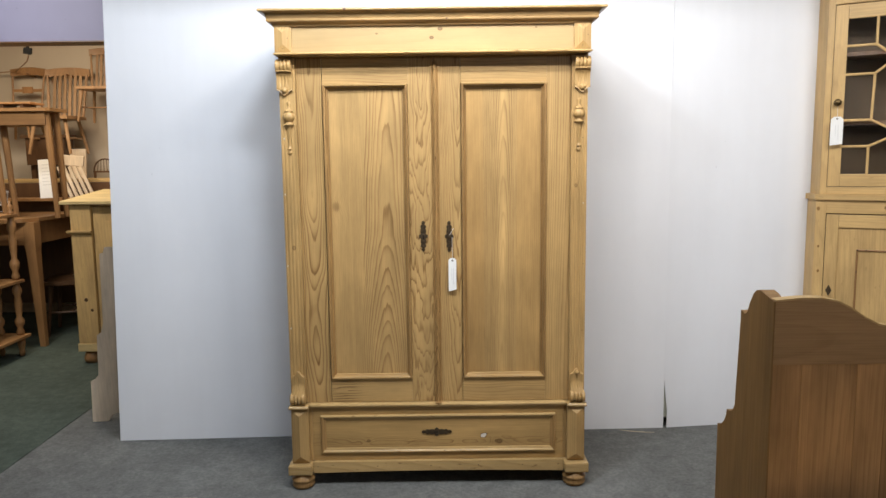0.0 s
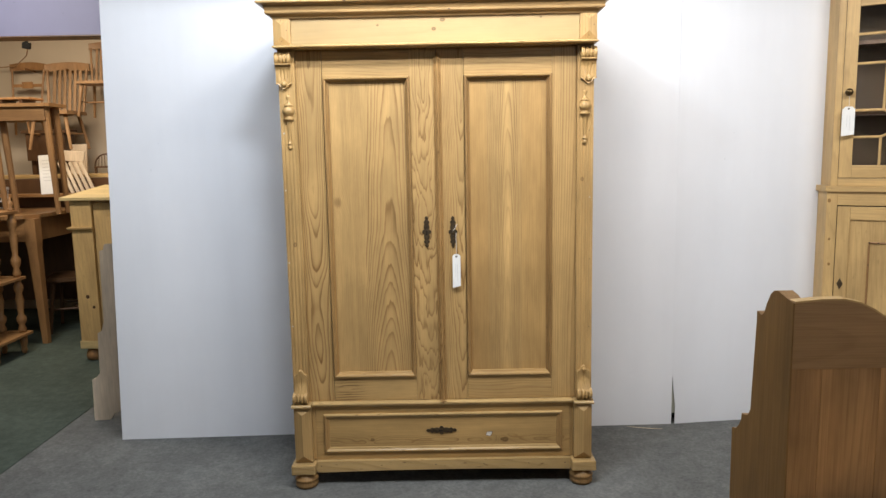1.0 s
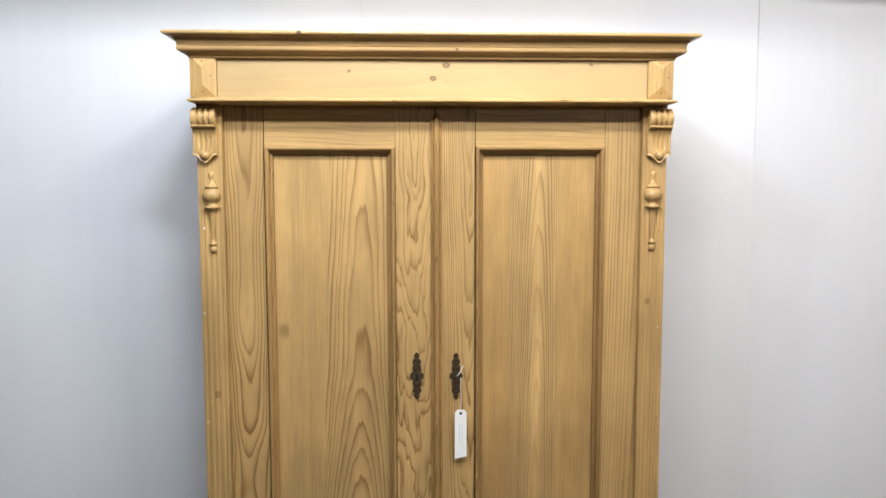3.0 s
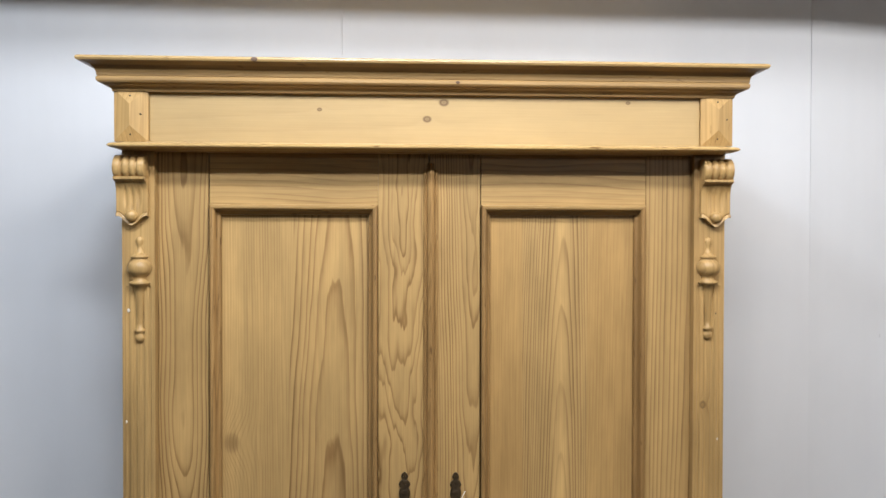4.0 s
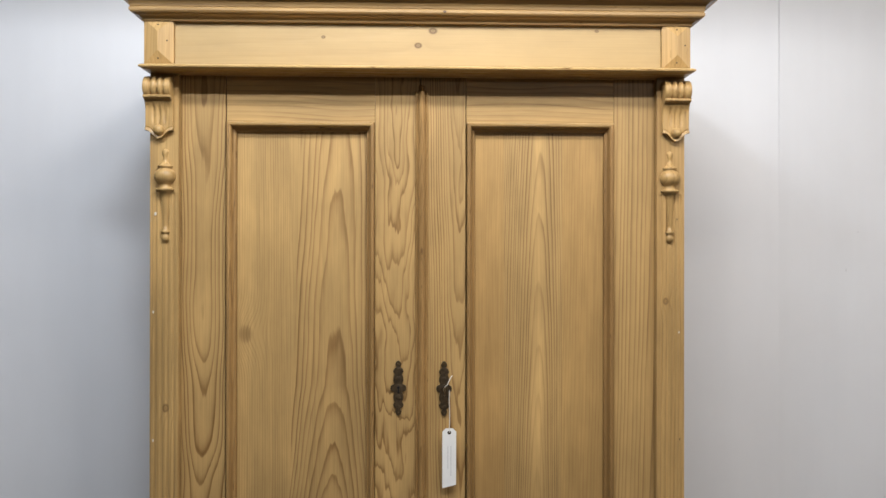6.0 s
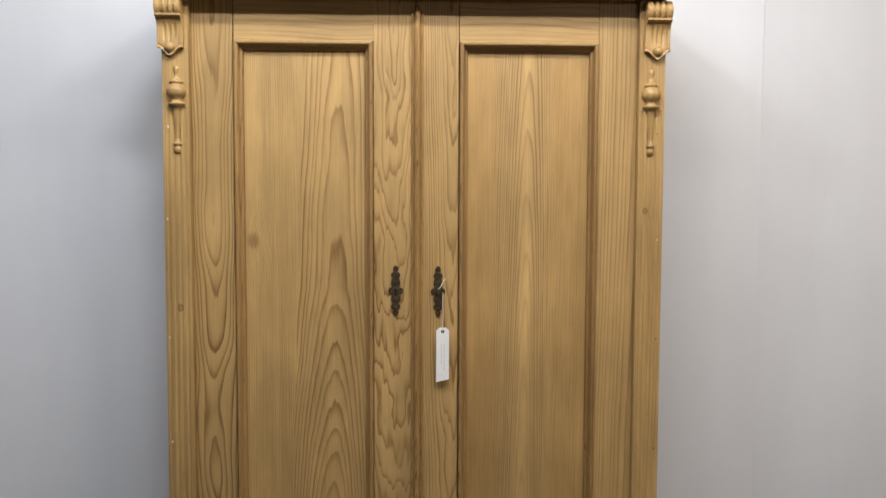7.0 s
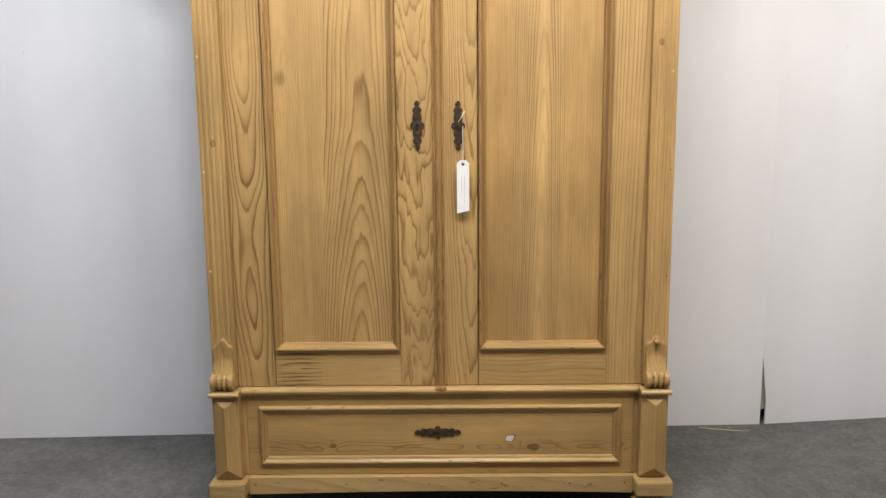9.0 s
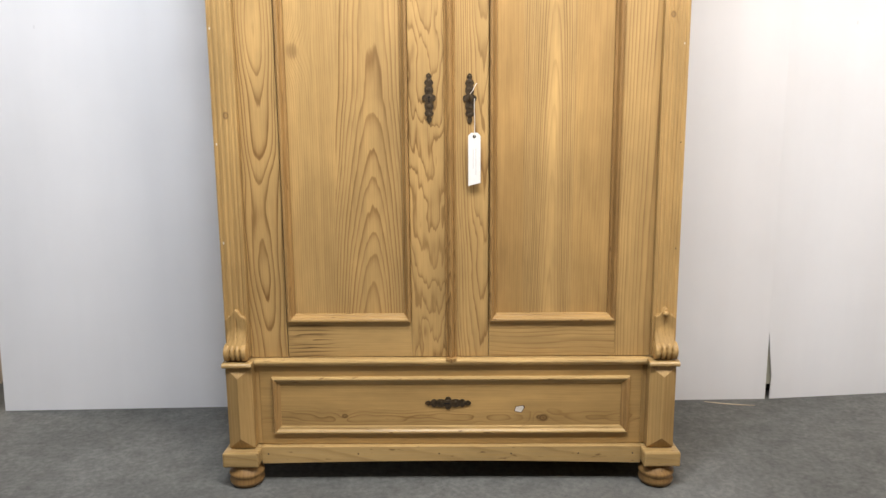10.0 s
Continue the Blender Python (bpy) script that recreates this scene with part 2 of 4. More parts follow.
M["panel_r"] = pine("pine_panel_right", cx=0.278, lean=0.008, depth=-0.010, rise=0.036, gap=0.0060, wob=0.02, fine=0.002, contrast=1.0, streaks=0.3, fade=0.1, jag=0.002, squeeze=1.35, eye=0.008,
                    pale=(0.284, 0.018, 0.55), dark=(0.135, 0.060, 0.017), scatter=False)
M["stile_a"] = pine("pine_stile_wild", cx=-0.512, depth=0.083, rise=-0.030, gap=0.0062, wob=0.035, fine=0.0022, eye=0.036, contrast=1.0, stretch=0.9, jag=0.003, dark=(0.140, 0.058, 0.013), scatter=False)
M["stile_b"] = pine("pine_stile_burl", cx=-0.062, depth=0.175, rise=-0.085, gap=0.0088, wob=0.06, fine=0.004, eye=0.050, contrast=1.0, stretch=1.6, jag=0.022, fade=0.3, dark=(0.140, 0.058, 0.013), scatter=False)
M["stile_c"] = pine("pine_stile_wave", cx=0.094, depth=0.088, rise=-0.040, gap=0.0060, wob=0.04, fine=0.003, eye=0.022, contrast=1.0, stretch=1.1, jag=0.009, fade=0.25, dark=(0.140, 0.058, 0.013), squeeze=1.1, scatter=False)
M["stile_d"] = pine("pine_stile_straight", cx=0.60, depth=0.10, rise=0.01, gap=0.0064, wob=0.035, fine=0.002, contrast=0.85, fade=0.35, streaks=0.35, dark=(0.145, 0.066, 0.019), scatter=False)
M["rail"] = pine("pine_rail", "X", cx=0.9, depth=0.06, rise=0.03, gap=0.013, wob=0.10, fine=0.005, eye=0.06, contrast=0.6, scatter=True, stretch=1.5, fade=0.5)
M["rail_flame"] = pine("pine_rail_flame", "X", cx=0.424, depth=0.022, rise=0.058, gap=0.0125, wob=0.05, fine=0.006, jag=0.060, contrast=1.0, spot=(-0.40, 0.070), dark=(0.070, 0.030, 0.009), streaks=0.1, stretch=1.2, fade=0.3, scatter=False)
M["frieze"] = pine("pine_frieze", "X", fibrous=0.35, cx=1.99, depth=0.14, rise=0.05, gap=0.030, wob=0.05, contrast=0.10, streaks=0.05, fade=0.6, tone=0.14, light=(0.435, 0.300, 0.136),
                   knots=((1.946, 0.030, 0.008), (1.911, -0.005, 0.007), (1.929, -0.228, 0.004), (1.949, 0.42, 0.004)), scatter=False)
M["drawer"] = pine("pine_drawer", "X", cx=0.194, depth=0.016, rise=0.030, gap=0.0085, wob=0.07, fine=0.004, eye=0.05, contrast=1.0, jag=0.008, light=(0.465, 0.288, 0.107), streaks=0.08,
                   stretch=2.6, fade=0.4, band=0.021, knots=((0.190, 0.268, 0.0110), (0.192, 0.255, 0.006), (0.197, -0.305, 0.007)), knot_dark=0.85, scatter=False)
# moulding pine, paler so that edge highlights are partly in its colour
M["mould"] = pine("pine_moulding_lit", "X", cx=0.1, depth=0.2, gap=0.012, wob=0.02, contrast=0.5, light=(0.54, 0.362, 0.153), dark=(0.20, 0.098, 0.031), rough=0.26, fade=0.7, specks=0.8)
# darker copy of the moulding pine: shade under the cornice, put in its colour
M["cornice"] = pine("pine_cornice_shaded", "X", cx=0.1, depth=0.2, gap=0.011, wob=0.02, contrast=0.6, light=(0.370, 0.228, 0.090), dark=(0.14, 0.066, 0.020), rough=0.34, fade=0.5, streaks=0.5, specks=0.8)
M["mould_h"] = pine("pine_panel_moulding", "X", cx=0.1, depth=0.2, gap=0.012, wob=0.02, contrast=0.5, light=(0.43, 0.268, 0.102), dark=(0.16, 0.075, 0.023), rough=0.26, fade=0.5, specks=0.9)
M["mould_v"] = pine("pine_moulding_upright", "Z", cx=0.1, depth=0.09, gap=0.005, wob=0.02, contrast=0.85, light=(0.41, 0.240, 0.088), dark=(0.13, 0.060, 0.018), fade=0.4, streaks=0.9, specks=0.7)
M["turned"] = pine("pine_turned", "Z", cx=0.02, depth=0.06, gap=0.011, wob=0.03, contrast=0.35, specks=0.4, rough=0.34)
M["post"] = pine("pine_pilaster", "Z", cx=0.03, depth=0.09, rise=0.02, gap=0.010, wob=0.04, contrast=0.55, fade=0.6, streaks=0.5,
                 knots=((-0.598, 1.055, 0.008), (0.590, 1.305, 0.007)), knot_dark=0.7, scatter=False)
M["foot"] = pine("pine_bun_foot", "Z", cx=0.02, depth=0.06, gap=0.011, wob=0.03, contrast=0.5, specks=0.6, light=(0.33, 0.19, 0.07), dark=(0.12, 0.055, 0.017))
M["carcass"] = pine("pine_carcass", "Z", cx=0.1, depth=0.12, gap=0.012, wob=0.05, contrast=0.5)
M["honey"] = pine("honey_pine", "Z", cx=0.1, depth=0.10, gap=0.013, wob=0.05, contrast=0.32, light=(0.61, 0.402, 0.168), dark=(0.32, 0.190, 0.072), streaks=0.35, fade=0.5, specks=0.3)
M["honey_x"] = pine("honey_pine_rail", "X", cx=0.1, depth=0.10, gap=0.013, wob=0.05, contrast=0.3, light=(0.61, 0.402, 0.168), dark=(0.32, 0.190, 0.072), streaks=0.35, fade=0.5, specks=0.3)
M["pale"] = pine("pale_pine", "X", cx=0.1, depth=0.12, gap=0.015, contrast=0.3, light=(0.66, 0.50, 0.24), dark=(0.45, 0.30, 0.12))
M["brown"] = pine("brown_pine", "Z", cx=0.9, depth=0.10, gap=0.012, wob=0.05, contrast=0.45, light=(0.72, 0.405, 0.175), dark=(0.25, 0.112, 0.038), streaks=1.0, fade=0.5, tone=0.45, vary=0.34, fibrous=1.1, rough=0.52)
# settle end, its shade put in as a darker brown; knots use it too
M["brown_end"] = pine("shaded_end_and_knot_pine", "Z", cx=0.9, depth=0.10, gap=0.016, wob=0.05, contrast=0.3, light=(0.275, 0.146, 0.045), dark=(0.16, 0.080, 0.024), streaks=0.7, rough=0.55)
M["brown_x"] = pine("brown_pine_rail", "X", cx=1.1, depth=0.10, gap=0.012, wob=0.05, contrast=0.35, light=(0.39, 0.228, 0.104), dark=(0.24, 0.126, 0.053), streaks=0.5, rough=0.52)
M["oak"] = pine("brown_chair_wood", "Z", cx=0.05, depth=0.08, gap=0.008, contrast=0.4, light=(0.36, 0.19, 0.075), dark=(0.20, 0.095, 0.034))
M["oak_x"] = pine("brown_table_wood", "X", cx=0.05, depth=0.08, gap=0.012, contrast=0.4, light=(0.36, 0.19, 0.075), dark=(0.20, 0.095, 0.034))
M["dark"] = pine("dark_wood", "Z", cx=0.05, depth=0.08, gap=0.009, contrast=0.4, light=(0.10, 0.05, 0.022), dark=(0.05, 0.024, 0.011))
M["dim"] = pine("dim_brown_wood", "X", cx=0.05, depth=0.08, gap=0.012, contrast=0.4, light=(0.17, 0.095, 0.045), dark=(0.10, 0.05, 0.02))
# cupboard interior wood, darkened to hold the shade behind the glass
M["inside"] = pine("shaded_cupboard_inside", "Z", cx=0.05, depth=0.08, gap=0.012, contrast=0.4, light=(0.080, 0.050, 0.026), dark=(0.045, 0.027, 0.014))
M["washed"] = pine("washed_pine", "Z", cx=0.05, depth=0.12, gap=0.012, contrast=0.3, light=(0.74, 0.60, 0.44), dark=(0.58, 0.43, 0.28))
M["bronze"] = plain("aged_bronze", (0.098, 0.064, 0.032), 0.42, 0.30, 0.6, 140.0, 0.6)
M["brass"] = plain("worn_brass", (0.16, 0.105, 0.045), 0.3, 0.9, 0.4, 90.0, 0.2)
M["black"] = plain("black_metal", (0.006, 0.006, 0.006), 0.7, 0.0, 0.1, 30.0, 0.1, 0.1)
M["tan"] = pine("tan_chair_wood", "Z", cx=0.05, depth=0.08, gap=0.008, contrast=0.4, light=(0.40, 0.235, 0.115), dark=(0.24, 0.125, 0.05))
M["hole"] = plain("keyhole_dark", (0.006, 0.005, 0.004), 0.9)
M["paper"] = plain("tag_card", (0.80, 0.79, 0.76), 0.7, 0.0, 0.05, 40.0, 0.05, 0.2)
M["ink"] = plain("faded_ink", (0.55, 0.54, 0.53), 0.8, 0.0, 0.1, 60.0, 0.0, 0.1)
M["white"] = plain("white_chair_paint", (0.74, 0.71, 0.65), 0.5, 0.0, 0.15, 60.0, 0.1)
M["string"] = plain("cotton_string", (0.75, 0.72, 0.66), 0.9)
M["chip"] = plain("chipped_white_filler", (0.72, 0.66, 0.58), 0.8, 0.0, 0.2, 120.0, 0.4)
M["tube"] = plain("tube_casing", (0.7, 0.7, 0.7), 0.4)


def pane_glass():
    mat, tree, out = nodes_of("window_glass")
    out.inputs["Base Color"].default_value = (0.95, 0.97, 0.96, 1)
    out.inputs["Roughness"].default_value, out.inputs["IOR"].default_value = 0.02, 1.45
    out.inputs["Transmission Weight"].default_value = 1.0
    return mat


M["glass"] = pane_glass()


# ---------- building blocks ----------
def thing(name, m, label, category, group="", kind=""):
    ob = new(name)
    ob.empty_display_size = 0.1
    ob.matrix_world = m
    return tagged(ob, label, category, group, kind)


def part(name, bm, material, parent, label="", smooth=False):
    """Links a bmesh as one mesh object under a thing or a part."""
    bmesh.ops.recalc_face_normals(bm, faces=bm.faces)
    me = bpy.data.meshes.new(name)
    bm.to_mesh(me)
    bm.free()
    if smooth:
        for p in me.polygons:
            p.use_smooth = True
    me.materials.append(M[material])
    ob = new(name, me)
    ob.parent = parent
    return tagged(ob, label) if label else ob


def box(x0, x1, y0, y1, z0, z1, bevel=0.0015, bm=None, seg=2):
    own = bmesh.new()
    v = [own.verts.new((x, y, z)) for x in (x0, x1) for y in (y0, y1) for z in (z0, z1)]
    for f in ((0, 1, 3, 2), (4, 6, 7, 5), (0, 4, 5, 1), (2, 3, 7, 6), (0, 2, 6, 4), (1, 5, 7, 3)):
        own.faces.new([v[i] for i in f])
    if bevel:
        bmesh.ops.bevel(own, geom=own.edges[:], offset=bevel, segments=seg, affect="EDGES", profile=0.6)
    return own if bm is None else join(bm, own)


def join(bm, other, m=None):
    """Adds the mesh other to bm, moved by m."""
    table = {v: bm.verts.new(m @ v.co if m else v.co) for v in other.verts}
    for f in other.faces:
        bm.faces.new([table[v] for v in f.verts]).smooth = f.smooth
    other.free()
    return bm


def prism(points, lo, hi, axis="x", bevel=0.0):
    """A polygon drawn out along an axis: points are (y, z) for x, (x, z) for y, (x, y) for z."""
    bm = bmesh.new()
    at = {"x": lambda p, s: (s, p[0], p[1]), "y": lambda p, s: (p[0], s, p[1]), "z": lambda p, s: (p[0], p[1], s)}[axis]
    a, b = [bm.verts.new(at(p, lo)) for p in points], [bm.verts.new(at(p, hi)) for p in points]
    bm.faces.new(a[::-1]), bm.faces.new(b)
    for i in range(len(points)):
        j = (i + 1) % len(points)
        bm.faces.new((a[i], a[j], b[j], b[i]))
    if bevel:
        bmesh.ops.bevel(bm, geom=[e for e in bm.edges if e.calc_face_angle(0) > 0.6], offset=bevel, segments=2, affect="EDGES")
    return bm


def lathe(profile, seg=24, axis="z", half=False):
    """Turns (radius, height) rows about an axis."""
    bm = bmesh.new()
    steps = seg // 2 + 1 if half else seg
    rings = []
    for r, h in profile:
        ring = []
        for i in range(steps):
            a = (math.pi if half else 2 * math.pi) * i / (steps - 1 if half else steps) + (math.pi if half else 0)
            p = (r * math.cos(a), r * math.sin(a), h)
            ring.append(bm.verts.new({"z": p, "x": (p[2], p[1], p[0]), "y": (p[0], p[2], p[1])}[axis]))
        rings.append(ring)
    for a, b in zip(rings, rings[1:]):
        for i in range(steps if not half else steps - 1):
            j = (i + 1) % steps
            bm.faces.new((a[i], a[j], b[j], b[i]))
    bm.faces.new(rings[0][::-1]), bm.faces.new(rings[-1])
    if half:
        for a, b in zip(rings, rings[1:]):
            bm.faces.new((a[0], b[0], b[-1], a[-1]))
    return bm


def moved(bm, m):
    bmesh.ops.transform(bm, matrix=m, verts=bm.verts)
    return bm


def ring_frame(x0, x1, z0, z1, profile, sides=(0, 1, 2, 3)):
    """A mitred frame: profile rows are (inset, y), from the outer edge to the inner."""
    bm = bmesh.new()
    loops = [[bm.verts.new(p) for p in ((x0 + i, y, z0 + i), (x1 - i, y, z0 + i), (x1 - i, y, z1 - i), (x0 + i, y, z1 - i))] for i, y in profile]
    for a, b in zip(loops, loops[1:] + loops[:1]):
        for k in sides:
            bm.faces.new((a[k], a[(k + 1) % 4], b[(k + 1) % 4], b[k]))
    bmesh.ops.delete(bm, geom=[v for v in bm.verts if not v.link_faces], context="VERTS")
    return bm


def returned(half, front, back, profile):
    """A moulding along a front with a return on both sides: profile rows are (overhang, z)."""
    bm = bmesh.new()
    loops = [[bm.verts.new(p) for p in ((-half - o, back, z), (-half - o, front - o, z), (half + o, front - o, z), (half + o, back, z))] for o, z in profile]
    for a, b in zip(loops, loops[1:]):
        for k in range(3):
            bm.faces.new((a[k], a[k + 1], b[k + 1], b[k]))
    bm.faces.new(loops[0][::-1]), bm.faces.new(loops[-1])
    bm.faces.new([l[0] for l in loops]), bm.faces.new([l[3] for l in loops][::-1])
    return bm


def tube(points, radius, seg=8):
    """A round bar through points."""
    bm = bmesh.new()
    rings = []
    pts = [Vector(p) for p in points]
    for i, p in enumerate(pts):
        d = (pts[min(i + 1, len(pts) - 1)] - pts[max(i - 1, 0)]).normalized()
        u = d.orthogonal().normalized() if i == 0 else (rings_u - rings_u.dot(d) * d).normalized()
        rings_u = u
        w = d.cross(u)
        r = radius[i] if isinstance(radius, (list, tuple)) else radius
        rings.append([bm.verts.new(p + r * (math.cos(2 * math.pi * k / seg) * u + math.sin(2 * math.pi * k / seg) * w)) for k in range(seg)])
    for a, b in zip(rings, rings[1:]):
        for k in range(seg):
            bm.faces.new((a[k], a[(k + 1) % seg], b[(k + 1) % seg], b[k]))
    bm.faces.new(rings[0][::-1]), bm.faces.new(rings[-1])
    return bm


def carved(c, w, low, high, depth, grooves, back=-0.016, nx=36, nz=18):
    """A carved block: its front bends with depth(t), t from the foot up, and carries upright grooves; low(u) and high(u) give its ends, u from -1 to 1."""
    bm = bmesh.new()
    rows = []
    for j in range(nz + 1):
        t = j / nz
        row = []
        for i in range(nx + 1):
            u = 2 * i / nx - 1
            cut = sum(math.exp(-((u - g) / 0.09) ** 2) for g in grooves) * max(0.0, math.sin(math.pi * min(1.0, max(0.0, (t - 0.2) / 0.65))))
            row.append(bm.verts.new((c + u * w, -depth(t) + 0.0045 * cut, low(u) + (high(u) - low(u)) * t)))
        rows.append(row)
    for a, b in zip(rows, rows[1:]):
        for i in range(nx):
            bm.faces.new((a[i], a[i + 1], b[i + 1], b[i])).smooth = True
    rim = rows[0][:-1] + [r[-1] for r in rows[:-1]] + rows[-1][:0:-1] + [r[0] for r in rows[:0:-1]]
    rear = [bm.verts.new((v.co.x, back, v.co.z)) for v in rim]
    for i in range(len(rim)):
        k = (i + 1) % len(rim)
        bm.faces.new((rim[i], rear[i], rear[k], rim[k]))
    bm.faces.new(rear)
    return bm


def structure(name, bm, material, label, category, m=None):
    ob = part(name, bm, material, None)
    if m:
        ob.matrix_world = m
    return tagged(ob, label, category, "", "structure")


# ---------- the setting ----------
structure("floor", box(-6, 4.2, -7, 5, -0.1, 0, 0), "grey_carpet", "worn grey needle-felt carpet floor", "floor")
# green carpet beyond a straight edge that runs towards the far wall
structure("carpet_strip", prism([(-6, -2.5), (-2.03, -2.5), (-2.03, 5), (-6, 5)], 0.0, 0.004, "z"), "green_carpet", "dark green carpet laid beside the grey one", "carpet")
structure("ceiling", box(-6, 4.2, -7, 5, 2.75, 2.85, 0), "ceiling", "plain white ceiling", "ceiling")
# two unseen walls, dark to keep bounce and glass reflections low
structure("wall_south", box(-6, 4.2, -7.1, -7, 0, 2.75, 0), "shop", "unseen wall closing the shop, toned dark to lower bounce", "wall")
structure("wall_east", box(4.2, 4.3, -7, 5, 0, 2.75, 0), "shop", "unseen wall closing the shop, toned dark to lower bounce", "wall")
structure("wall_west", box(-6.1, -6, -7, 5, 0, 2.75, 0), "cream", "cream painted side wall", "wall")
structure("wall_north", box(-6, 4.2, 3.75, 3.9, 0, 2.75, 0), "cream", "cream painted wall hung with wooden chairs", "wall")
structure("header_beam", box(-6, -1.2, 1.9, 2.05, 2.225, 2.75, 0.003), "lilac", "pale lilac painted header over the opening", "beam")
structure("header_trim", box(-6, -1.2, 1.892, 2.06, 2.217, 2.2245, 0.001), "dark", "thin dark wooden strip under the header", "trim")
# unseen soffit, added to keep lamp light off the board tops
structure("shade_soffit", box(-1.63, 4.2, -0.34, 0.85, 2.484, 2.745, 0.002), "ceiling", "added white soffit, unseen, shading the tops of the display boards", "ceiling", pose(0, 0, 0, 0, -0.25, 0))


def wall_board(name, x0, y0, x1, y1, top, label, notch=False, lean=0.0006, thick=0.018):
    """An upright white board that stands on the floor; its face runs from (x0, y0) to (x1, y1)."""
    long, turn = math.hypot(x1 - x0, y1 - y0), math.degrees(math.atan2(y1 - y0, x1 - x0))
    pts = [(0.0003, 0.001), (long, 0.001), (long - 0.0002, top), (lean, top)]
    if notch:
        pts = [(0.019, 0.001)] + pts[1:] + [(0.0, 1.5), (0.0, 0.262), (0.012, 0.16), (0.021, 0.09)]
    return structure(name, prism(pts, 0, thick, "y"), "board", label, "wall board", pose(x0, y0, 0, 0, 0, turn))


wall_board("wall_board_1", -1.640, 0.5187, -0.236, 0.571, 2.515, "tall white painted display board with a free edge", False, 0.072)
wall_board("wall_board_2", -0.236, 0.571, 1.178, 0.607, 2.515, "tall white painted display board behind the wardrobe", False, 0.0006, 0.006)
wall_board("wall_board_3", 1.178, 0.607, 2.35, 0.742, 2.515, "white painted display board with a split lower corner", True, 0.003, 0.006)
structure("backing_board", box(1.15, 1.23, 0.6215, 0.626, 0.055, 0.6, 0), "bare", "bare fibreboard behind the split", "wall board")
# black sheet that gives the gap its darkness
structure("gap_shade_sheet", box(1.0, 1.4, 0.70, 0.71, 0, 0.7, 0), "void", "near-black sheet standing for the shade behind the boards", "wall board")


# ---------- the wardrobe ----------
wardrobe = thing("wardrobe", pose(0, 0, 0), "large waxed antique pine double wardrobe with carved pilasters", "wardrobe")
for sx in (-1, 1):
    part("side_panel", box(min(sx * 0.606, sx * 0.634), max(sx * 0.606, sx * 0.634), 0.004, 0.47, 0.062, 1.96), "carcass", wardrobe)
part("back_panel", box(-0.604, 0.604, 0.452, 0.468, 0.07, 1.95, 0), "carcass", wardrobe)
part("bottom_board", box(-0.598, 0.598, 0.03, 0.45, 0.075, 0.095, 0), "carcass", wardrobe)
part("top_board", box(-0.60, 0.60, 0.03, 0.45, 1.962, 1.985, 0), "carcass", wardrobe)


def door_leaf(name, x0, x1, px0, px1, left, right, panel, low, crack):
    door = part(name, box(x0, px0 - crack, 0.0, 0.024, 0.373, 1.846, 0.0012), left, wardrobe)
    part("stile", box(px1 + 0.0012, x1, 0.0, 0.024, 0.373, 1.846, 0.0012), right, door)
    part("top_rail", box(px0 - 0.001, px1 + 0.001, 0.0006, 0.024, 1.730, 1.846, 0.0012), "rail", door)
    part("bottom_rail", box(px0 - 0.001, px1 + 0.001, 0.0006, 0.024, 0.373, 0.478, 0.0012), low, door)
    cuts = [(px0 + 0.004, px0 + 0.004)] + [c for c, _ in panel[1:]] + [(px1 - 0.004, px1 - 0.004)]
    for (a, b), (_, wood) in zip(zip(cuts, cuts[1:]), panel):
        part("panel_board", prism([(a[0], 0.479), (b[0], 0.479), (b[1], 1.729), (a[1], 1.729)], 0.016, 0.022, "y"), wood, door)
    prof = [(0.0, 0.002), (0.0, -0.0065), (0.0008, -0.0088), (0.0028, -0.0102), (0.0055, -0.0106), (0.0085, -0.0098), (0.0105, -0.0076), (0.0112, -0.0045), (0.0118, -0.0012),
            (0.0128, 0.0022), (0.0148, 0.0048), (0.0172, 0.0062), (0.0186, 0.0064), (0.0198, 0.0078), (0.0204, 0.0105), (0.0212, 0.0165), (0.010, 0.018)]
    for side in range(4):
        part("panel_moulding", ring_frame(px0, px1, 0.476, 1.733, prof, (side,)), "mould_h" if side % 2 == 0 else "mould_v", door)
    return door


door_l = door_leaf("door", -0.5678, -0.001, -0.460, -0.109, "stile_a", "stile_b", ((0, "panel_q"), ((-0.326, -0.286), "panel_l")), "rail_flame", 0.0032)
door_r = door_leaf("door", 0.001, 0.5678, 0.112, 0.467, "stile_c", "stile_d", ((0, "panel_s"), ((0.207, 0.203), "panel_r"), ((0.343, 0.347), "panel_t")), "rail", 0.0026)
# reeded strip over the meeting of the doors
reeds = [(-0.016, 0.003), (-0.016, -0.003), (-0.012, -0.006), (-0.008, -0.003), (-0.006, -0.009), (0.0, -0.013), (0.006, -0.009), (0.008, -0.003), (0.012, -0.006), (0.016, -0.003), (0.016, 0.003)]
strip = prism([(x + 0.004, y) for x, y in reeds], 0.3725, 1.808, "z")
join(strip, prism([(-0.012, 0.373), (0.004, 0.362), (0.020, 0.373)], -0.026, -0.004, "y"))
join(strip, prism([(x * 0.45 + 0.004, y) for x, y in reeds], 1.808, 1.822, "z"))
part("astragal", strip, "mould_v", door_r, "reeded upright strip over the door joint")


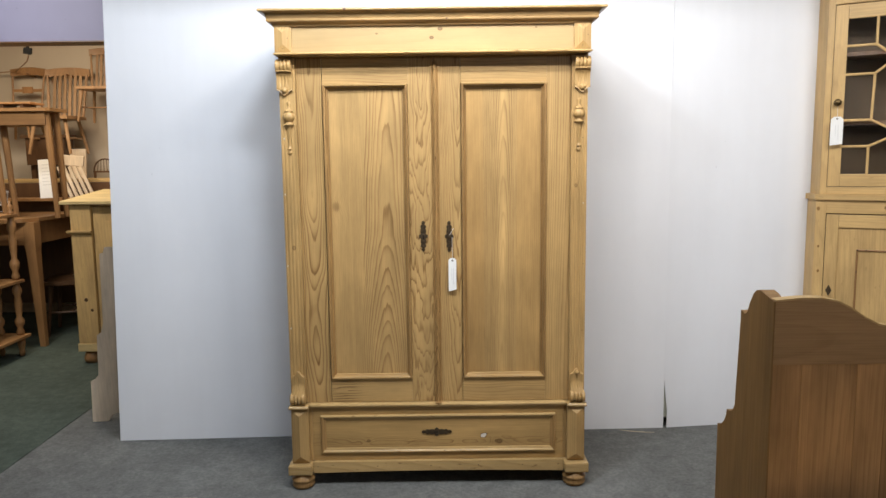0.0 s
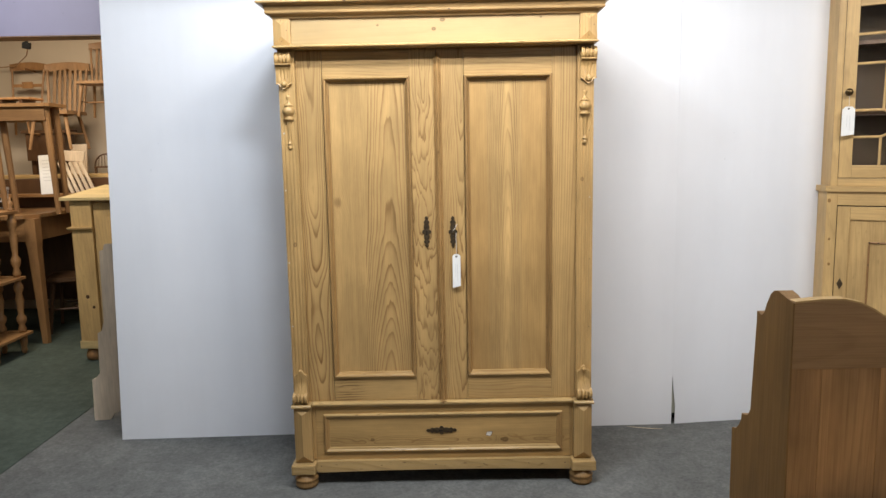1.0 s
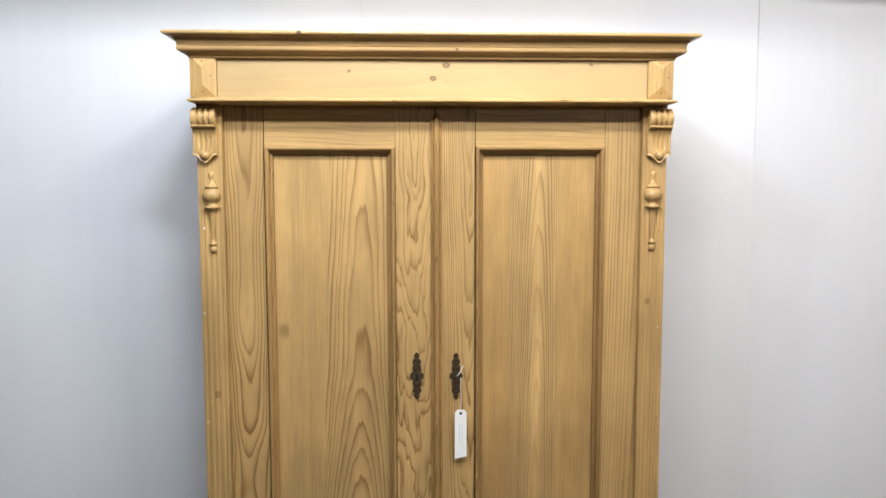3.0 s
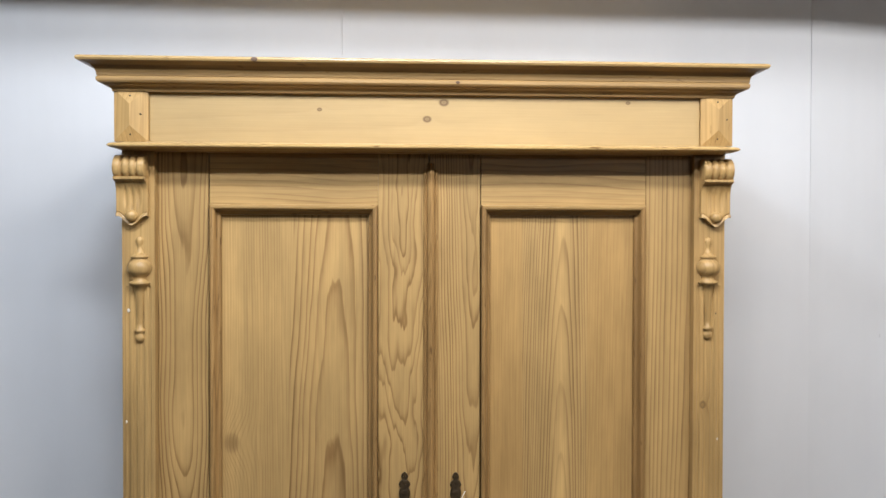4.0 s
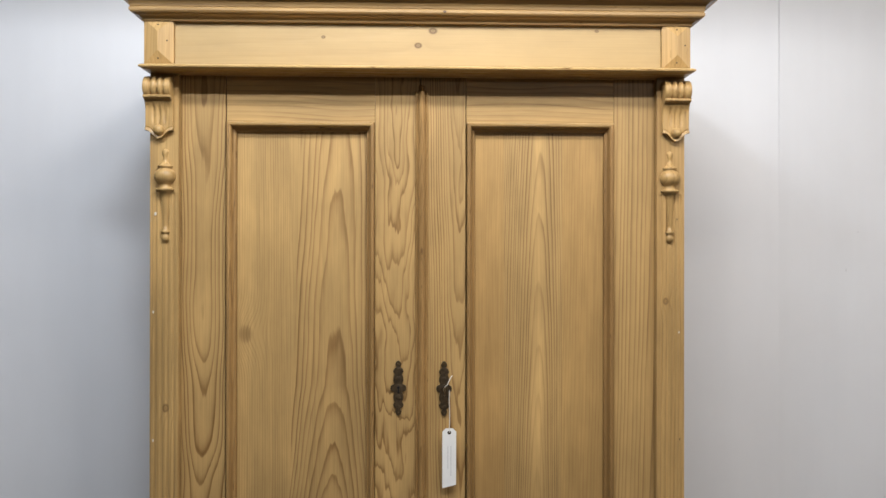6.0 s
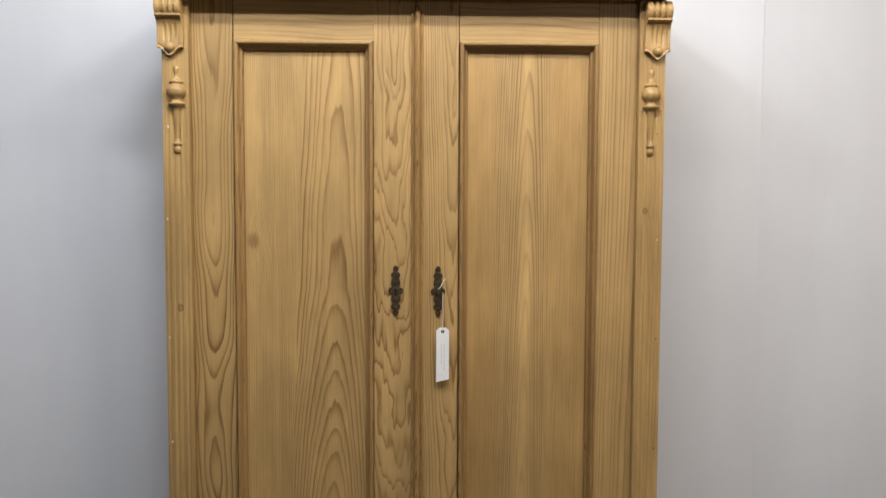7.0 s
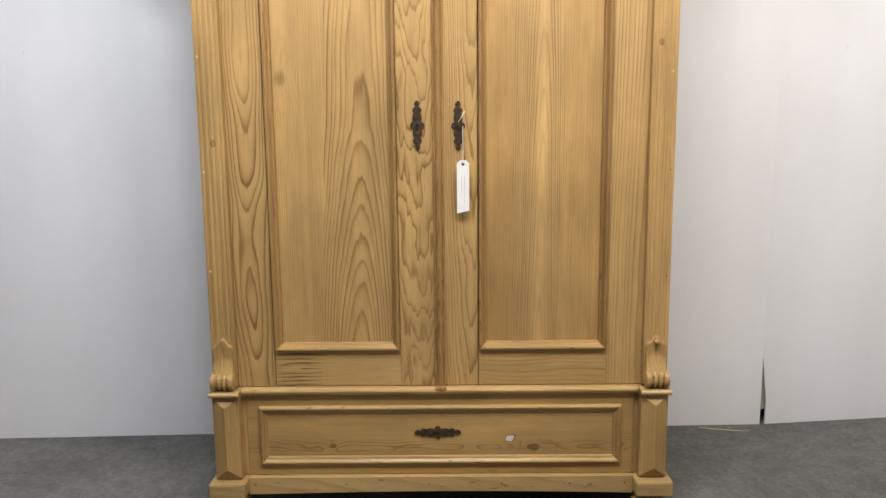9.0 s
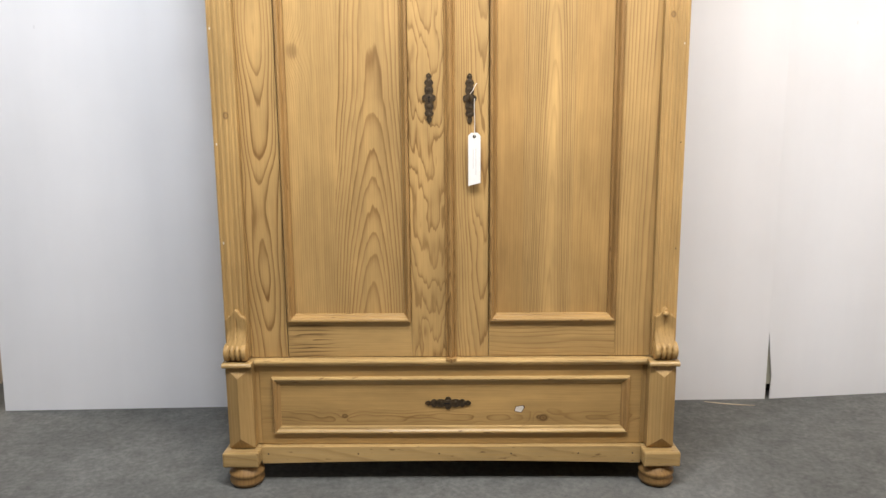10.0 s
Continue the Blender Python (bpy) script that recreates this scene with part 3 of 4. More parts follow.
def escutcheon(name, m, parent, label):
    """A pierced oval plate: a lobed outline, a rim and a keyhole."""
    half = ((0.066, 0.001), (0.062, 0.0055), (0.056, 0.0075), (0.050, 0.0045), (0.046, 0.010), (0.040, 0.0125), (0.033, 0.0085), (0.026, 0.0115), (0.018, 0.0120), (0.010, 0.0095), (0.006, 0.0175), (0.0, 0.0190))
    pts = [(w, h) for h, w in half] + [(w, -h) for h, w in reversed(half[:-1])]
    pts += [(-w, h) for w, h in reversed(pts)]
    bm = prism(pts, -0.0035, 0, "y", 0.0009)
    for h, w in ((0.045, 0.006), (-0.045, 0.006), (0.022, 0.007), (-0.022, 0.007), (0, 0.010)):
        join(bm, moved(lathe([(w, 0), (w * 0.9, 0.0008), (w * 0.5, 0.0013), (0.0004, 0.0015)], 12), pose(0, -0.0032, h, 90)))
    plate = part(name, moved(bm, m), "bronze", parent, label)
    part("keyhole", moved(prism([(-0.0022, -0.012), (0.0022, -0.012), (0.0014, -0.002), (0.0034, 0.002), (0.0, 0.006), (-0.0034, 0.002), (-0.0014, -0.002)], -0.0056, -0.0042, "y"), m), "hole", plate)
    for s in (1, -1):
        part("pin", moved(lathe([(0.0022, 0), (0.0018, 0.0012), (0.0003, 0.0018)], 8), m @ pose(0, -0.0035, 0.058 * s, 90)), "brass", plate)
    return plate


escutcheon("escutcheon", pose(-0.0515, 0, 1.097), door_l, "dark pierced metal keyhole plate")
plate_r = escutcheon("escutcheon", pose(0.058, 0, 1.095), door_r, "dark pierced metal keyhole plate with a key")
key = tube([(0.058, -0.004, 1.095), (0.058, -0.034, 1.095)], 0.003, 8)
part("key", join(key, moved(lathe([(0.009, -0.002), (0.0115, 0), (0.009, 0.002)], 14), pose(0.058, -0.040, 1.095, 0, 90, 0))), "bronze", plate_r)

# frame round the doors
for sx in (-1, 1):
    def px(a, b):
        return (min(sx * a, sx * b), max(sx * a, sx * b))
    # fluted pilaster
    x0, x1 = px(0.5682, 0.6345)
    flutes = [(x0, 0.02)]
    for i in range(4):
        c = x0 + (x1 - x0) * (0.17 + 0.22 * i)
        flutes += [(c - 0.0042, -0.018), (c - 0.002, -0.0158), (c + 0.002, -0.0158), (c + 0.0042, -0.018)]
    flutes = [(x0, 0.02), (x0, -0.018)] + flutes[1:] + [(x1, -0.018), (x1, 0.02)]
    pil = prism(flutes, 0.5, 1.562, "z")
    box(x0, x1, -0.018, 0.02, 1.562, 1.846, 0, pil)
    box(x0, x1, -0.018, 0.02, 0.378, 0.50, 0, pil)
    part("pilaster", pil, "post", wardrobe, "fluted pine pilaster")
    # upper bracket: scroll, fluted shield with a pointed foot, ball
    c = sx * 0.6105
    prof = []
    for i in range(41):
        h = -0.0315 + 0.063 * i / 40
        r = 0.0265 - 0.0065 * sum(math.exp(-((i / 40 - g) / 0.04) ** 2) for g in (0.27, 0.5, 0.73)) - 0.003 * (abs(i - 20) > 19)
        prof.append((r, h))
    bracket = part("bracket", moved(lathe(prof, 28, "x"), pose(c, -0.026, 1.806)), "turned", wardrobe, "carved scroll bracket", True)
    part("bracket_neck", prism([(-0.016, 1.786), (-0.0465, 1.787), (-0.0465, 1.782), (-0.041, 1.778), (-0.016, 1.776)], c - 0.031, c + 0.031, "x", 0.001), "turned", bracket)
    w = 0.0318
    def ogee(u):
        return 1.7145 - 0.0195 * (0.5 + 0.5 * math.cos(math.pi * min(1.0, abs(u) * 1.12)))
    part("shield", carved(c, w, ogee, lambda u: 1.785, lambda t: 0.0275 + 0.014 * max(0.0, t - 0.55) ** 2 / 0.2, (-0.42, 0.0, 0.42)), "turned", bracket)
    part("foot_moulding", carved(c, w, lambda u: ogee(u) - 0.0075, ogee, lambda t: 0.0315 - 0.002 * t, ()), "turned", bracket)
    part("ball", moved(lathe([(0.0122 * math.sin(math.pi * i / 12) + 0.0002, -0.0122 * math.cos(math.pi * i / 12)) for i in range(13)], 18), pose(c, -0.0305, 1.7075)), "turned", bracket, "", True)
    # split-turned drop
    turn = [(0.0005, 1.670), (0.006, 1.667), (0.0085, 1.660), (0.006, 1.652), (0.0045, 1.646), (0.007, 1.638), (0.012, 1.631), (0.0175, 1.629), (0.0175, 1.6255), (0.013, 1.624), (0.016, 1.621),
            (0.0225, 1.615), (0.0252, 1.606), (0.0245, 1.598), (0.020, 1.591), (0.014, 1.587), (0.0135, 1.578), (0.0215, 1.575), (0.0215, 1.571), (0.013, 1.568), (0.0095, 1.55), (0.0065, 1.49), (0.006, 1.479),
            (0.0105, 1.477), (0.0105, 1.472), (0.006, 1.470), (0.0092, 1.465), (0.010, 1.459), (0.0075, 1.452), (0.0005, 1.448)]
    part("split_turning", moved(lathe(turn[::-1], 24, "z", True), pose(sx * 0.599, -0.016, -0.004)), "turned", wardrobe, "applied turned drop", True)
    # lower bracket
    c = sx * 0.6035
    prof = [(0.96 * r - 0.35 * (0.0265 - r) * (abs(h) < 0.029), h) for r, h in prof]
    low = part("bracket", moved(lathe(prof, 28, "x"), pose(c, -0.027, 0.397)), "turned", wardrobe, "carved scroll bracket", True)
    def crest(u):
        return 0.500 + 0.0195 * (0.5 + 0.5 * math.cos(math.pi * min(1.0, abs(u) * 1.35))) - 0.006 * max(0.0, abs(u) - 0.75) / 0.25
    part("scroll_body", carved(sx * 0.6005, 0.0268, lambda u: 0.405, crest, lambda t: 0.026 + 0.019 * (1 - min(1.0, t / 0.62)) ** 1.6 + 0.004 * max(0.0, t - 0.55) / 0.45, (0.0,)), "turned", low)
    if sx > 0:
        part("ball", moved(lathe([(0.008 * math.sin(math.pi * i / 10) + 0.0002, -0.008 * math.cos(math.pi * i / 10)) for i in range(11)], 14), pose(sx * 0.6005, -0.033, 0.504)), "turned", low, "", True)
    # waist block, hipped lower block, plinth block
    x0, x1 = px(0.5555, 0.6345)
    part("waist_cap", prism([(0.02, 0.354), (-0.042, 0.354), (-0.049, 0.3565), (-0.0525, 0.360), (-0.0525, 0.365), (-0.049, 0.369), (-0.042, 0.3705), (0.02, 0.371)], *px(0.557, 0.641), "x", 0.0015), "mould", wardrobe)
    bm = bmesh.new()
    bx0, bx1 = px(0.561, 0.635)
    mid = (bx0 + bx1) / 2
    q = [bm.verts.new(p) for p in ((bx0, -0.036, 0.113), (bx1, -0.036, 0.113), (bx1, -0.036, 0.3535), (bx0, -0.036, 0.3535))]
    k = [bm.verts.new(p) for p in ((bx0, 0.02, 0.113), (bx1, 0.02, 0.113), (bx1, 0.02, 0.3535), (bx0, 0.02, 0.3535))]
    r = [bm.verts.new(p) for p in ((mid, -0.053, 0.146), (mid, -0.053, 0.326))]
    for f in ((q[0], q[1], r[0]), (q[1], q[2], r[1], r[0]), (q[2], q[3], r[1]), (q[3], q[0], r[0], r[1])):
        bm.faces.new(f)
    for i in range(4):
        bm.faces.new((q[i], k[i], k[(i + 1) % 4], q[(i + 1) % 4]))
    bm.faces.new(k)
    part("hipped_block", bm, "post", wardrobe, "raised faceted lower block")
    part("drawer_stile", box(*px(0.5482, 0.5605), -0.006, 0.02, 0.112, 0.3535, 0.001), "post", wardrobe)
    part("plinth_block", box(*px(0.547, 0.651), -0.066, 0.05, 0.065, 0.109, 0.008, None, 4), "mould", wardrobe)
    foot = [(0.030, 0.0), (0.038, 0.002), (0.044, 0.009), (0.046, 0.017), (0.042, 0.026), (0.044, 0.030), (0.047, 0.036), (0.046, 0.042), (0.038, 0.048), (0.035, 0.063)]
    for fy in (-0.021, 0.42):
        part("bun_foot", moved(lathe([(r * 1.07, h * 1.03) for r, h in foot], 28), pose(sx * 0.594, fy, 0)), "foot", wardrobe, "turned bun foot", True)
    # frieze end block with a hipped face
    bm = bmesh.new()
    bx0, bx1 = px(0.5745, 0.643)
    mid = (bx0 + bx1) / 2
    q = [bm.verts.new(p) for p in ((bx0, -0.034, 1.859), (bx1, -0.034, 1.859), (bx1, -0.034, 1.966), (bx0, -0.034, 1.966))]
    k = [bm.verts.new(p) for p in ((bx0, 0.02, 1.859), (bx1, 0.02, 1.859), (bx1, 0.02, 1.966), (bx0, 0.02, 1.966))]
    r = [bm.verts.new(p) for p in ((mid, -0.045, 1.891), (mid, -0.045, 1.934))]
    for f in ((q[0], q[1], r[0]), (q[1], q[2], r[1], r[0]), (q[2], q[3], r[1]), (q[3], q[0], r[0], r[1])):
        bm.faces.new(f)
    for i in range(4):
        bm.faces.new((q[i], k[i], k[(i + 1) % 4], q[(i + 1) % 4]))
    bm.faces.new(k)
    block = part("frieze_block", bm, "turned", wardrobe, "pyramid-faced frieze block")
    for nx, ny, nz in ((mid, -0.0388, 1.951), (mid + 0.020, -0.0381, 1.914), (mid, -0.0385, 1.873)):
        part("nail", moved(lathe([(0.0022, -0.001), (0.0018, 0.0012), (0.0003, 0.0014)], 8), pose(nx, ny, nz, 90)), "bronze", block)

part("frieze", box(-0.574, 0.574, -0.028, 0.02, 1.850, 1.962, 0.001), "frieze", wardrobe, "plain pine frieze with small knots")
bead = returned(0.6025, -0.034, 0.47, [(-0.02, 1.8415), (0.024, 1.8415), (0.034, 1.843), (0.0395, 1.8455), (0.040, 1.848), (0.036, 1.8515), (0.030, 1.8535), (0.022, 1.8545), (0.014, 1.857), (-0.02, 1.858)])
part("bead_moulding", bead, "mould", wardrobe)
corn = [(-0.06, 1.956), (0.002, 1.956), (0.003, 1.961), (0.0075, 1.966), (0.016, 1.9685), (0.0165, 1.970), (0.0225, 1.971), (0.0252, 1.9745), (0.0252, 1.980), (0.0228, 1.9832), (0.0243, 1.984),
        (0.0248, 1.990), (0.0272, 1.997), (0.033, 2.0035), (0.042, 2.007), (0.048, 2.0082), (-0.06, 2.0082)]
lip = [(-0.06, 2.0084), (0.052, 2.0084), (0.054, 2.012), (0.053, 2.0155), (0.050, 2.0175), (-0.06, 2.0175)]
# shaded coves and lit lip are split into two wood colours
cornice = part("cornice", returned(0.643, -0.036, 0.49, [(o, z + 0.004) for o, z in corn]), "cornice", wardrobe, "stepped moulded cornice, its shade put in as darker pine")
part("top_edge", returned(0.643, -0.036, 0.49, [(o, z + 0.004) for o, z in lip]), "mould", cornice, "pale rounded upper edge, lit copy of the cornice wood")
for x, z, r in ((-0.349, 2.016, 0.0045), (0.057, 1.981, 0.003)):
    part("wood_knot", moved(lathe([(r, -0.002), (r, 0.0006), (0.0003, 0.0010)], 10), pose(x, -0.090 if z > 2 else -0.0612, z, 90) @ Matrix.Diagonal((1.5, 1, 1, 1))), "dark", cornice)

# flecks of old paint and nail marks left on the pilasters
for x, z, r, stuff in ((-0.627, 1.281, 0.0028, "chip"), (-0.627, 0.979, 0.0030, "chip"), (-0.624, 0.708, 0.0032, "chip"), (-0.622, 1.512, 0.0036, "chip"), (0.622, 1.231, 0.0024, "chip"),
                       (0.624, 0.974, 0.0020, "hole"), (0.623, 0.685, 0.0022, "hole"), (0.617, 1.502, 0.0018, "hole")):
    part("paint_fleck" if stuff == "chip" else "nail_hole", moved(lathe([(r, 0), (r * 0.8, 0.0006), (0.0003, 0.0009)], 7), pose(x, -0.0180, z, 90) @ Matrix.Diagonal((0.75, 1.3, 1, 1))), stuff, wardrobe)

# waist rail, drawer, plinth rail
part("waist_moulding", prism([(0.02, 0.350), (-0.012, 0.350), (-0.018, 0.353), (-0.0225, 0.358), (-0.024, 0.363), (-0.0225, 0.367), (-0.018, 0.370), (0.02, 0.3715)], -0.5565, 0.5565, "x"), "mould", wardrobe)
drawer = part("drawer", box(-0.5475, 0.5475, -0.008, 0.012, 0.112, 0.349, 0.0015), "drawer", wardrobe, "wide drawer with an applied moulded frame")
dprof = [(0.0, 0.0), (0.0, -0.013), (0.0015, -0.0175), (0.005, -0.0195), (0.009, -0.0185), (0.012, -0.015), (0.014, -0.0122), (0.019, -0.0112), (0.022, -0.0095), (0.0235, -0.006), (0.012, 0.0)]
for side in range(4):
    part("drawer_moulding", ring_frame(-0.512, 0.512, 0.145, 0.317, dprof, (side,)), "mould" if side % 2 == 0 else "mould_v", drawer)
escutcheon("drawer_escutcheon", pose(-0.006, -0.008, 0.2365, 0, 90, 0), drawer, "dark pierced metal keyhole plate")
chip = [(-0.013, -0.006), (-0.009, 0.008), (0.011, 0.011), (0.015, 0.006), (0.006, -0.010), (-0.004, -0.008)]
part("crack", prism([(0.1985 + 1.12 * x, 0.2165 + 1.08 * z) for x, z in chip], -0.0086, -0.0076, "y"), "dark", drawer, "dark cracked edge")
part("filler_patch", prism([(0.198 + 0.95 * x, 0.2165 + 0.9 * z) for x, z in chip], -0.0094, -0.0078, "y"), "chip", drawer, "small pale chipped patch")
arch = [(-0.5465, 0.110), (-0.5465, 0.060)] + [(-0.5465 + 1.093 * i / 16, 0.060 + 0.007 * math.sin(math.pi * i / 16)) for i in range(1, 16)] + [(0.5465, 0.060), (0.5465, 0.110)]
plinth = part("plinth_rail", prism(arch, -0.026, 0.0, "y", 0.003), "mould", wardrobe)
for nx in (-0.528, -0.267, -0.033, 0.175, 0.368, 0.524):
    part("nail", moved(lathe([(0.0028, 0), (0.0022, 0.0008), (0.0003, 0.001)], 8), pose(nx, -0.0258, 0.089, 90)), "bronze", plinth)


def price_tag(m, high, wide, label, drop):
    """A card with an eyelet, hung on a string from the top; m is at its eyelet."""
    tag = thing("price_tag", m, label, "price tag", "hanging price tags")
    e = wide * 0.24
    pts = [(-wide / 2, -high * 1.03), (wide / 2, -high * 0.97), (wide / 2, -e + 0.010), (wide / 2 - e, 0.010), (-wide / 2 + e, 0.010), (-wide / 2, -e + 0.010)]
    part("card", prism(pts, -0.0006, 0.0006, "y"), "paper", tag)
    part("eyelet", moved(lathe([(0.0028, -0.0012), (0.0045, -0.001), (0.0045, 0.001), (0.0028, 0.0012)], 12), pose(0, 0, 0, 90)), "bronze", tag)
    part("string", tube([(0, -0.0015, 0), (0.0008, -0.002, drop * 0.4), (-0.0005, 0.002, drop * 0.8), (0.0004, 0.004, drop)], 0.0009, 6), "string", tag)
    bars = bmesh.new()
    for i, (x, l) in enumerate(((-0.1, 0.42), (0.12, 0.55))):
        box(wide * x - 0.0006, wide * x + 0.0006, -0.0010, -0.0007, -high * (0.25 + l), -high * 0.25, 0, bars)
    part("writing", bars, "ink", tag)
    return tag


price_tag(pose(0.070, -0.020, 0.994, 1.5, 0, 0), 0.129, 0.033, "white card price tag hanging on string from the wardrobe key", 0.100)
part("string_loop", tube([(0.058, -0.040, 1.105), (0.064, -0.045, 1.112), (0.072, -0.042, 1.128), (0.076, -0.036, 1.132)], 0.0009, 6), "string", plate_r)


# ---------- corner cupboard ----------
CUP = Vector((1.905, 0.575))
ANGLE = -30.0
cup = thing("corner_cupboard", pose(CUP.x, CUP.y, 0, 0, 0, ANGLE), "tall two-part pine corner cupboard with a glazed upper door", "corner cupboard")


def canted(x0, wide, y0, cant, z0, z1):
    """A box whose front left corner is cut back by a slanting side."""
    return prism([(x0, y0), (x0 + wide, y0), (x0 + wide + cant[0], y0 + cant[1]), (x0 + wide, y0 + cant[1] + 0.1), (x0, y0 + cant[1] + 0.1), (x0 - cant[0], y0 + cant[1])], z0, z1, "z", 0.002)


WIDE = 0.78
part("plinth", canted(-0.008, WIDE + 0.016, -0.012, (0.052, 0.12), 0.0, 0.14), "honey_x", cup)
part("plinth_bead", canted(-0.012, WIDE + 0.024, -0.018, (0.052, 0.12), 0.14, 0.155), "pale", cup)


def frame_front(z0, z1, name, x0, x1, door0, door1, low, high):
    """Carcass face round a door opening, with slanting sides."""
    body = part(name, box(x0, door0, 0, 0.022, z0, z1, 0.002), "honey", cup)
    part("stile", box(door1, x1, 0, 0.022, z0, z1, 0.002), "honey", body)
    part("rail", box(door0, door1, 0.001, 0.022, high, z1, 0.002), "honey_x", body)
    part("rail", box(door0, door1, 0.001, 0.022, z0, low, 0.002), "honey_x", body)
    for s, x in ((-1, x0), (1, x1)):
        pts = [(x, 0.0), (x + s * 0.052, 0.13), (x + s * 0.037, 0.14), (x - s * 0.0, 0.022)]
        part("slanting_side", prism(pts if s > 0 else pts[::-1], z0, z1, "z", 0.001), "honey", body)
    return body


lower = frame_front(0.155, 1.195, "lower_body", 0.0, WIDE, 0.047, WIDE - 0.047, 0.20, 1.128)
upper = frame_front(1.222, 2.22, "upper_body", 0.012, WIDE - 0.012, 0.042, WIDE - 0.042, 1.259, 2.135)
part("waist_ledge", canted(-0.006, WIDE + 0.012, -0.014, (0.050, 0.12), 1.195, 1.222), "honey_x", cup)
part("cornice", canted(0.0, WIDE, -0.03, (0.062, 0.12), 2.22, 2.28), "honey_x", cup)
INNER = [(-0.020, 0.108), (0.48, 0.39), (0.800, 0.135)]
# shelves and backs take very dark woods for the shade inside
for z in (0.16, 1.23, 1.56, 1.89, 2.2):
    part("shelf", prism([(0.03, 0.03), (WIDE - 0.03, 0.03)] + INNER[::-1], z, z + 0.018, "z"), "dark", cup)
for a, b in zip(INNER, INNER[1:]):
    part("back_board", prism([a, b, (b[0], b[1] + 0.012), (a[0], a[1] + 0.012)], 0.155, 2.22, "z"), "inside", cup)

# lower door with a sunk panel and an applied bead
d0, d1 = 0.050, WIDE - 0.050
ldoor = part("lower_door", box(d0, d0 + 0.055, -0.002, 0.02, 0.203, 1.122, 0.002), "honey", cup)
part("stile", box(d1 - 0.055, d1, -0.002, 0.02, 0.203, 1.122, 0.002), "honey", ldoor)
part("rail", box(d0 + 0.0555, d1 - 0.0555, -0.0015, 0.02, 1.058, 1.122, 0.002), "honey_x", ldoor)
part("rail", box(d0 + 0.0555, d1 - 0.0555, -0.0015, 0.02, 0.203, 0.29, 0.002), "honey_x", ldoor)
part("panel", box(d0 + 0.054, d1 - 0.054, 0.008, 0.016, 0.288, 1.060, 0), "honey", ldoor)
part("panel_bead", ring_frame(d0 + 0.138, d1 - 0.138, 0.36, 0.953, [(0, 0.008), (0, 0.002), (0.004, 0.0), (0.008, 0.002), (0.008, 0.008)]), "oak", ldoor)
part("key_plate", prism([(d0 + 0.012, 0.740), (d0 + 0.026, 0.711), (d0 + 0.040, 0.740), (d0 + 0.026, 0.769)], -0.005, -0.002, "y", 0.001), "bronze", ldoor)
for kx, kz, kr in ((0.012, 1.150, 0.0075), (0.020, 0.960, 0.005), (0.024, 0.835, 0.006), (0.30, 1.160, 0.006)):
    part("wood_knot", moved(lathe([(kr, -0.001), (kr, 0.0004), (0.0003, 0.0006)], 12), pose(kx, -0.0001, kz, 90) @ Matrix.Diagonal((1, 1.35, 1, 1))), "brown_end", lower, "small brown knot")
for kx, kz in ((d0 + 0.142, 0.949), (d0 + 0.18, 0.949), (d0 + 0.142, 0.84)):
    part("nail", moved(lathe([(0.0035, 0), (0.003, 0.0012), (0.0003, 0.0016)], 8), pose(kx, 0.0006, kz, 90)), "bronze", ldoor)
knob = [(0.005, 0.0), (0.005, 0.012), (0.012, 0.016), (0.0175, 0.022), (0.0175, 0.029), (0.011, 0.035), (0.0005, 0.036)]
part("knob", moved(lathe(knob, 18), pose(d0 + 0.024, -0.002, 0.655, 90)), "brass", ldoor, "", True)

# glazed door
u0, u1 = 0.044, WIDE - 0.044
udoor = part("glazed_door", box(u0, u0 + 0.055, -0.002, 0.02, 1.262, 2.13, 0.002), "honey", cup, "door with geometric glazing bars")
part("stile", box(u1 - 0.055, u1, -0.002, 0.02, 1.262, 2.13, 0.002), "honey", udoor)
part("rail", box(u0 + 0.0555, u1 - 0.0555, -0.0015, 0.02, 2.063, 2.13, 0.002), "honey_x", udoor)
part("rail", box(u0 + 0.0555, u1 - 0.0555, -0.0015, 0.02, 1.262, 1.322, 0.002), "honey_x", udoor)
g0, g1, gz0, gz1 = u0 + 0.0555, u1 - 0.0555, 1.322, 2.063
part("pane", box(g0 - 0.003, g1 + 0.003, 0.010, 0.012, gz0 - 0.003, gz1 + 0.003, 0), "glass", udoor).visible_shadow = False
mid = (g0 + g1) / 2
ax = g0 + 0.112
levels = (gz0, gz0 + 0.134, gz0 + 0.260, gz0 + 0.478, gz0 + 0.613, gz1)


def glazing_bar(p, q):
    a, b = Vector((p[0], 0.004, p[1])), Vector((q[0], 0.004, q[1]))
    long = (b - a).length
    bm = prism([(-0.006, 0.004), (-0.006, -0.004), (-0.002, -0.007), (0.002, -0.007), (0.006, -0.004), (0.006, 0.004)], -0.002, long + 0.002, "z")
    ang = math.atan2(b.x - a.x, b.z - a.z)
    part("glazing_bar", moved(bm, Matrix.Translation(a) @ Matrix.Rotation(ang, 4, "Y")), "honey", udoor)


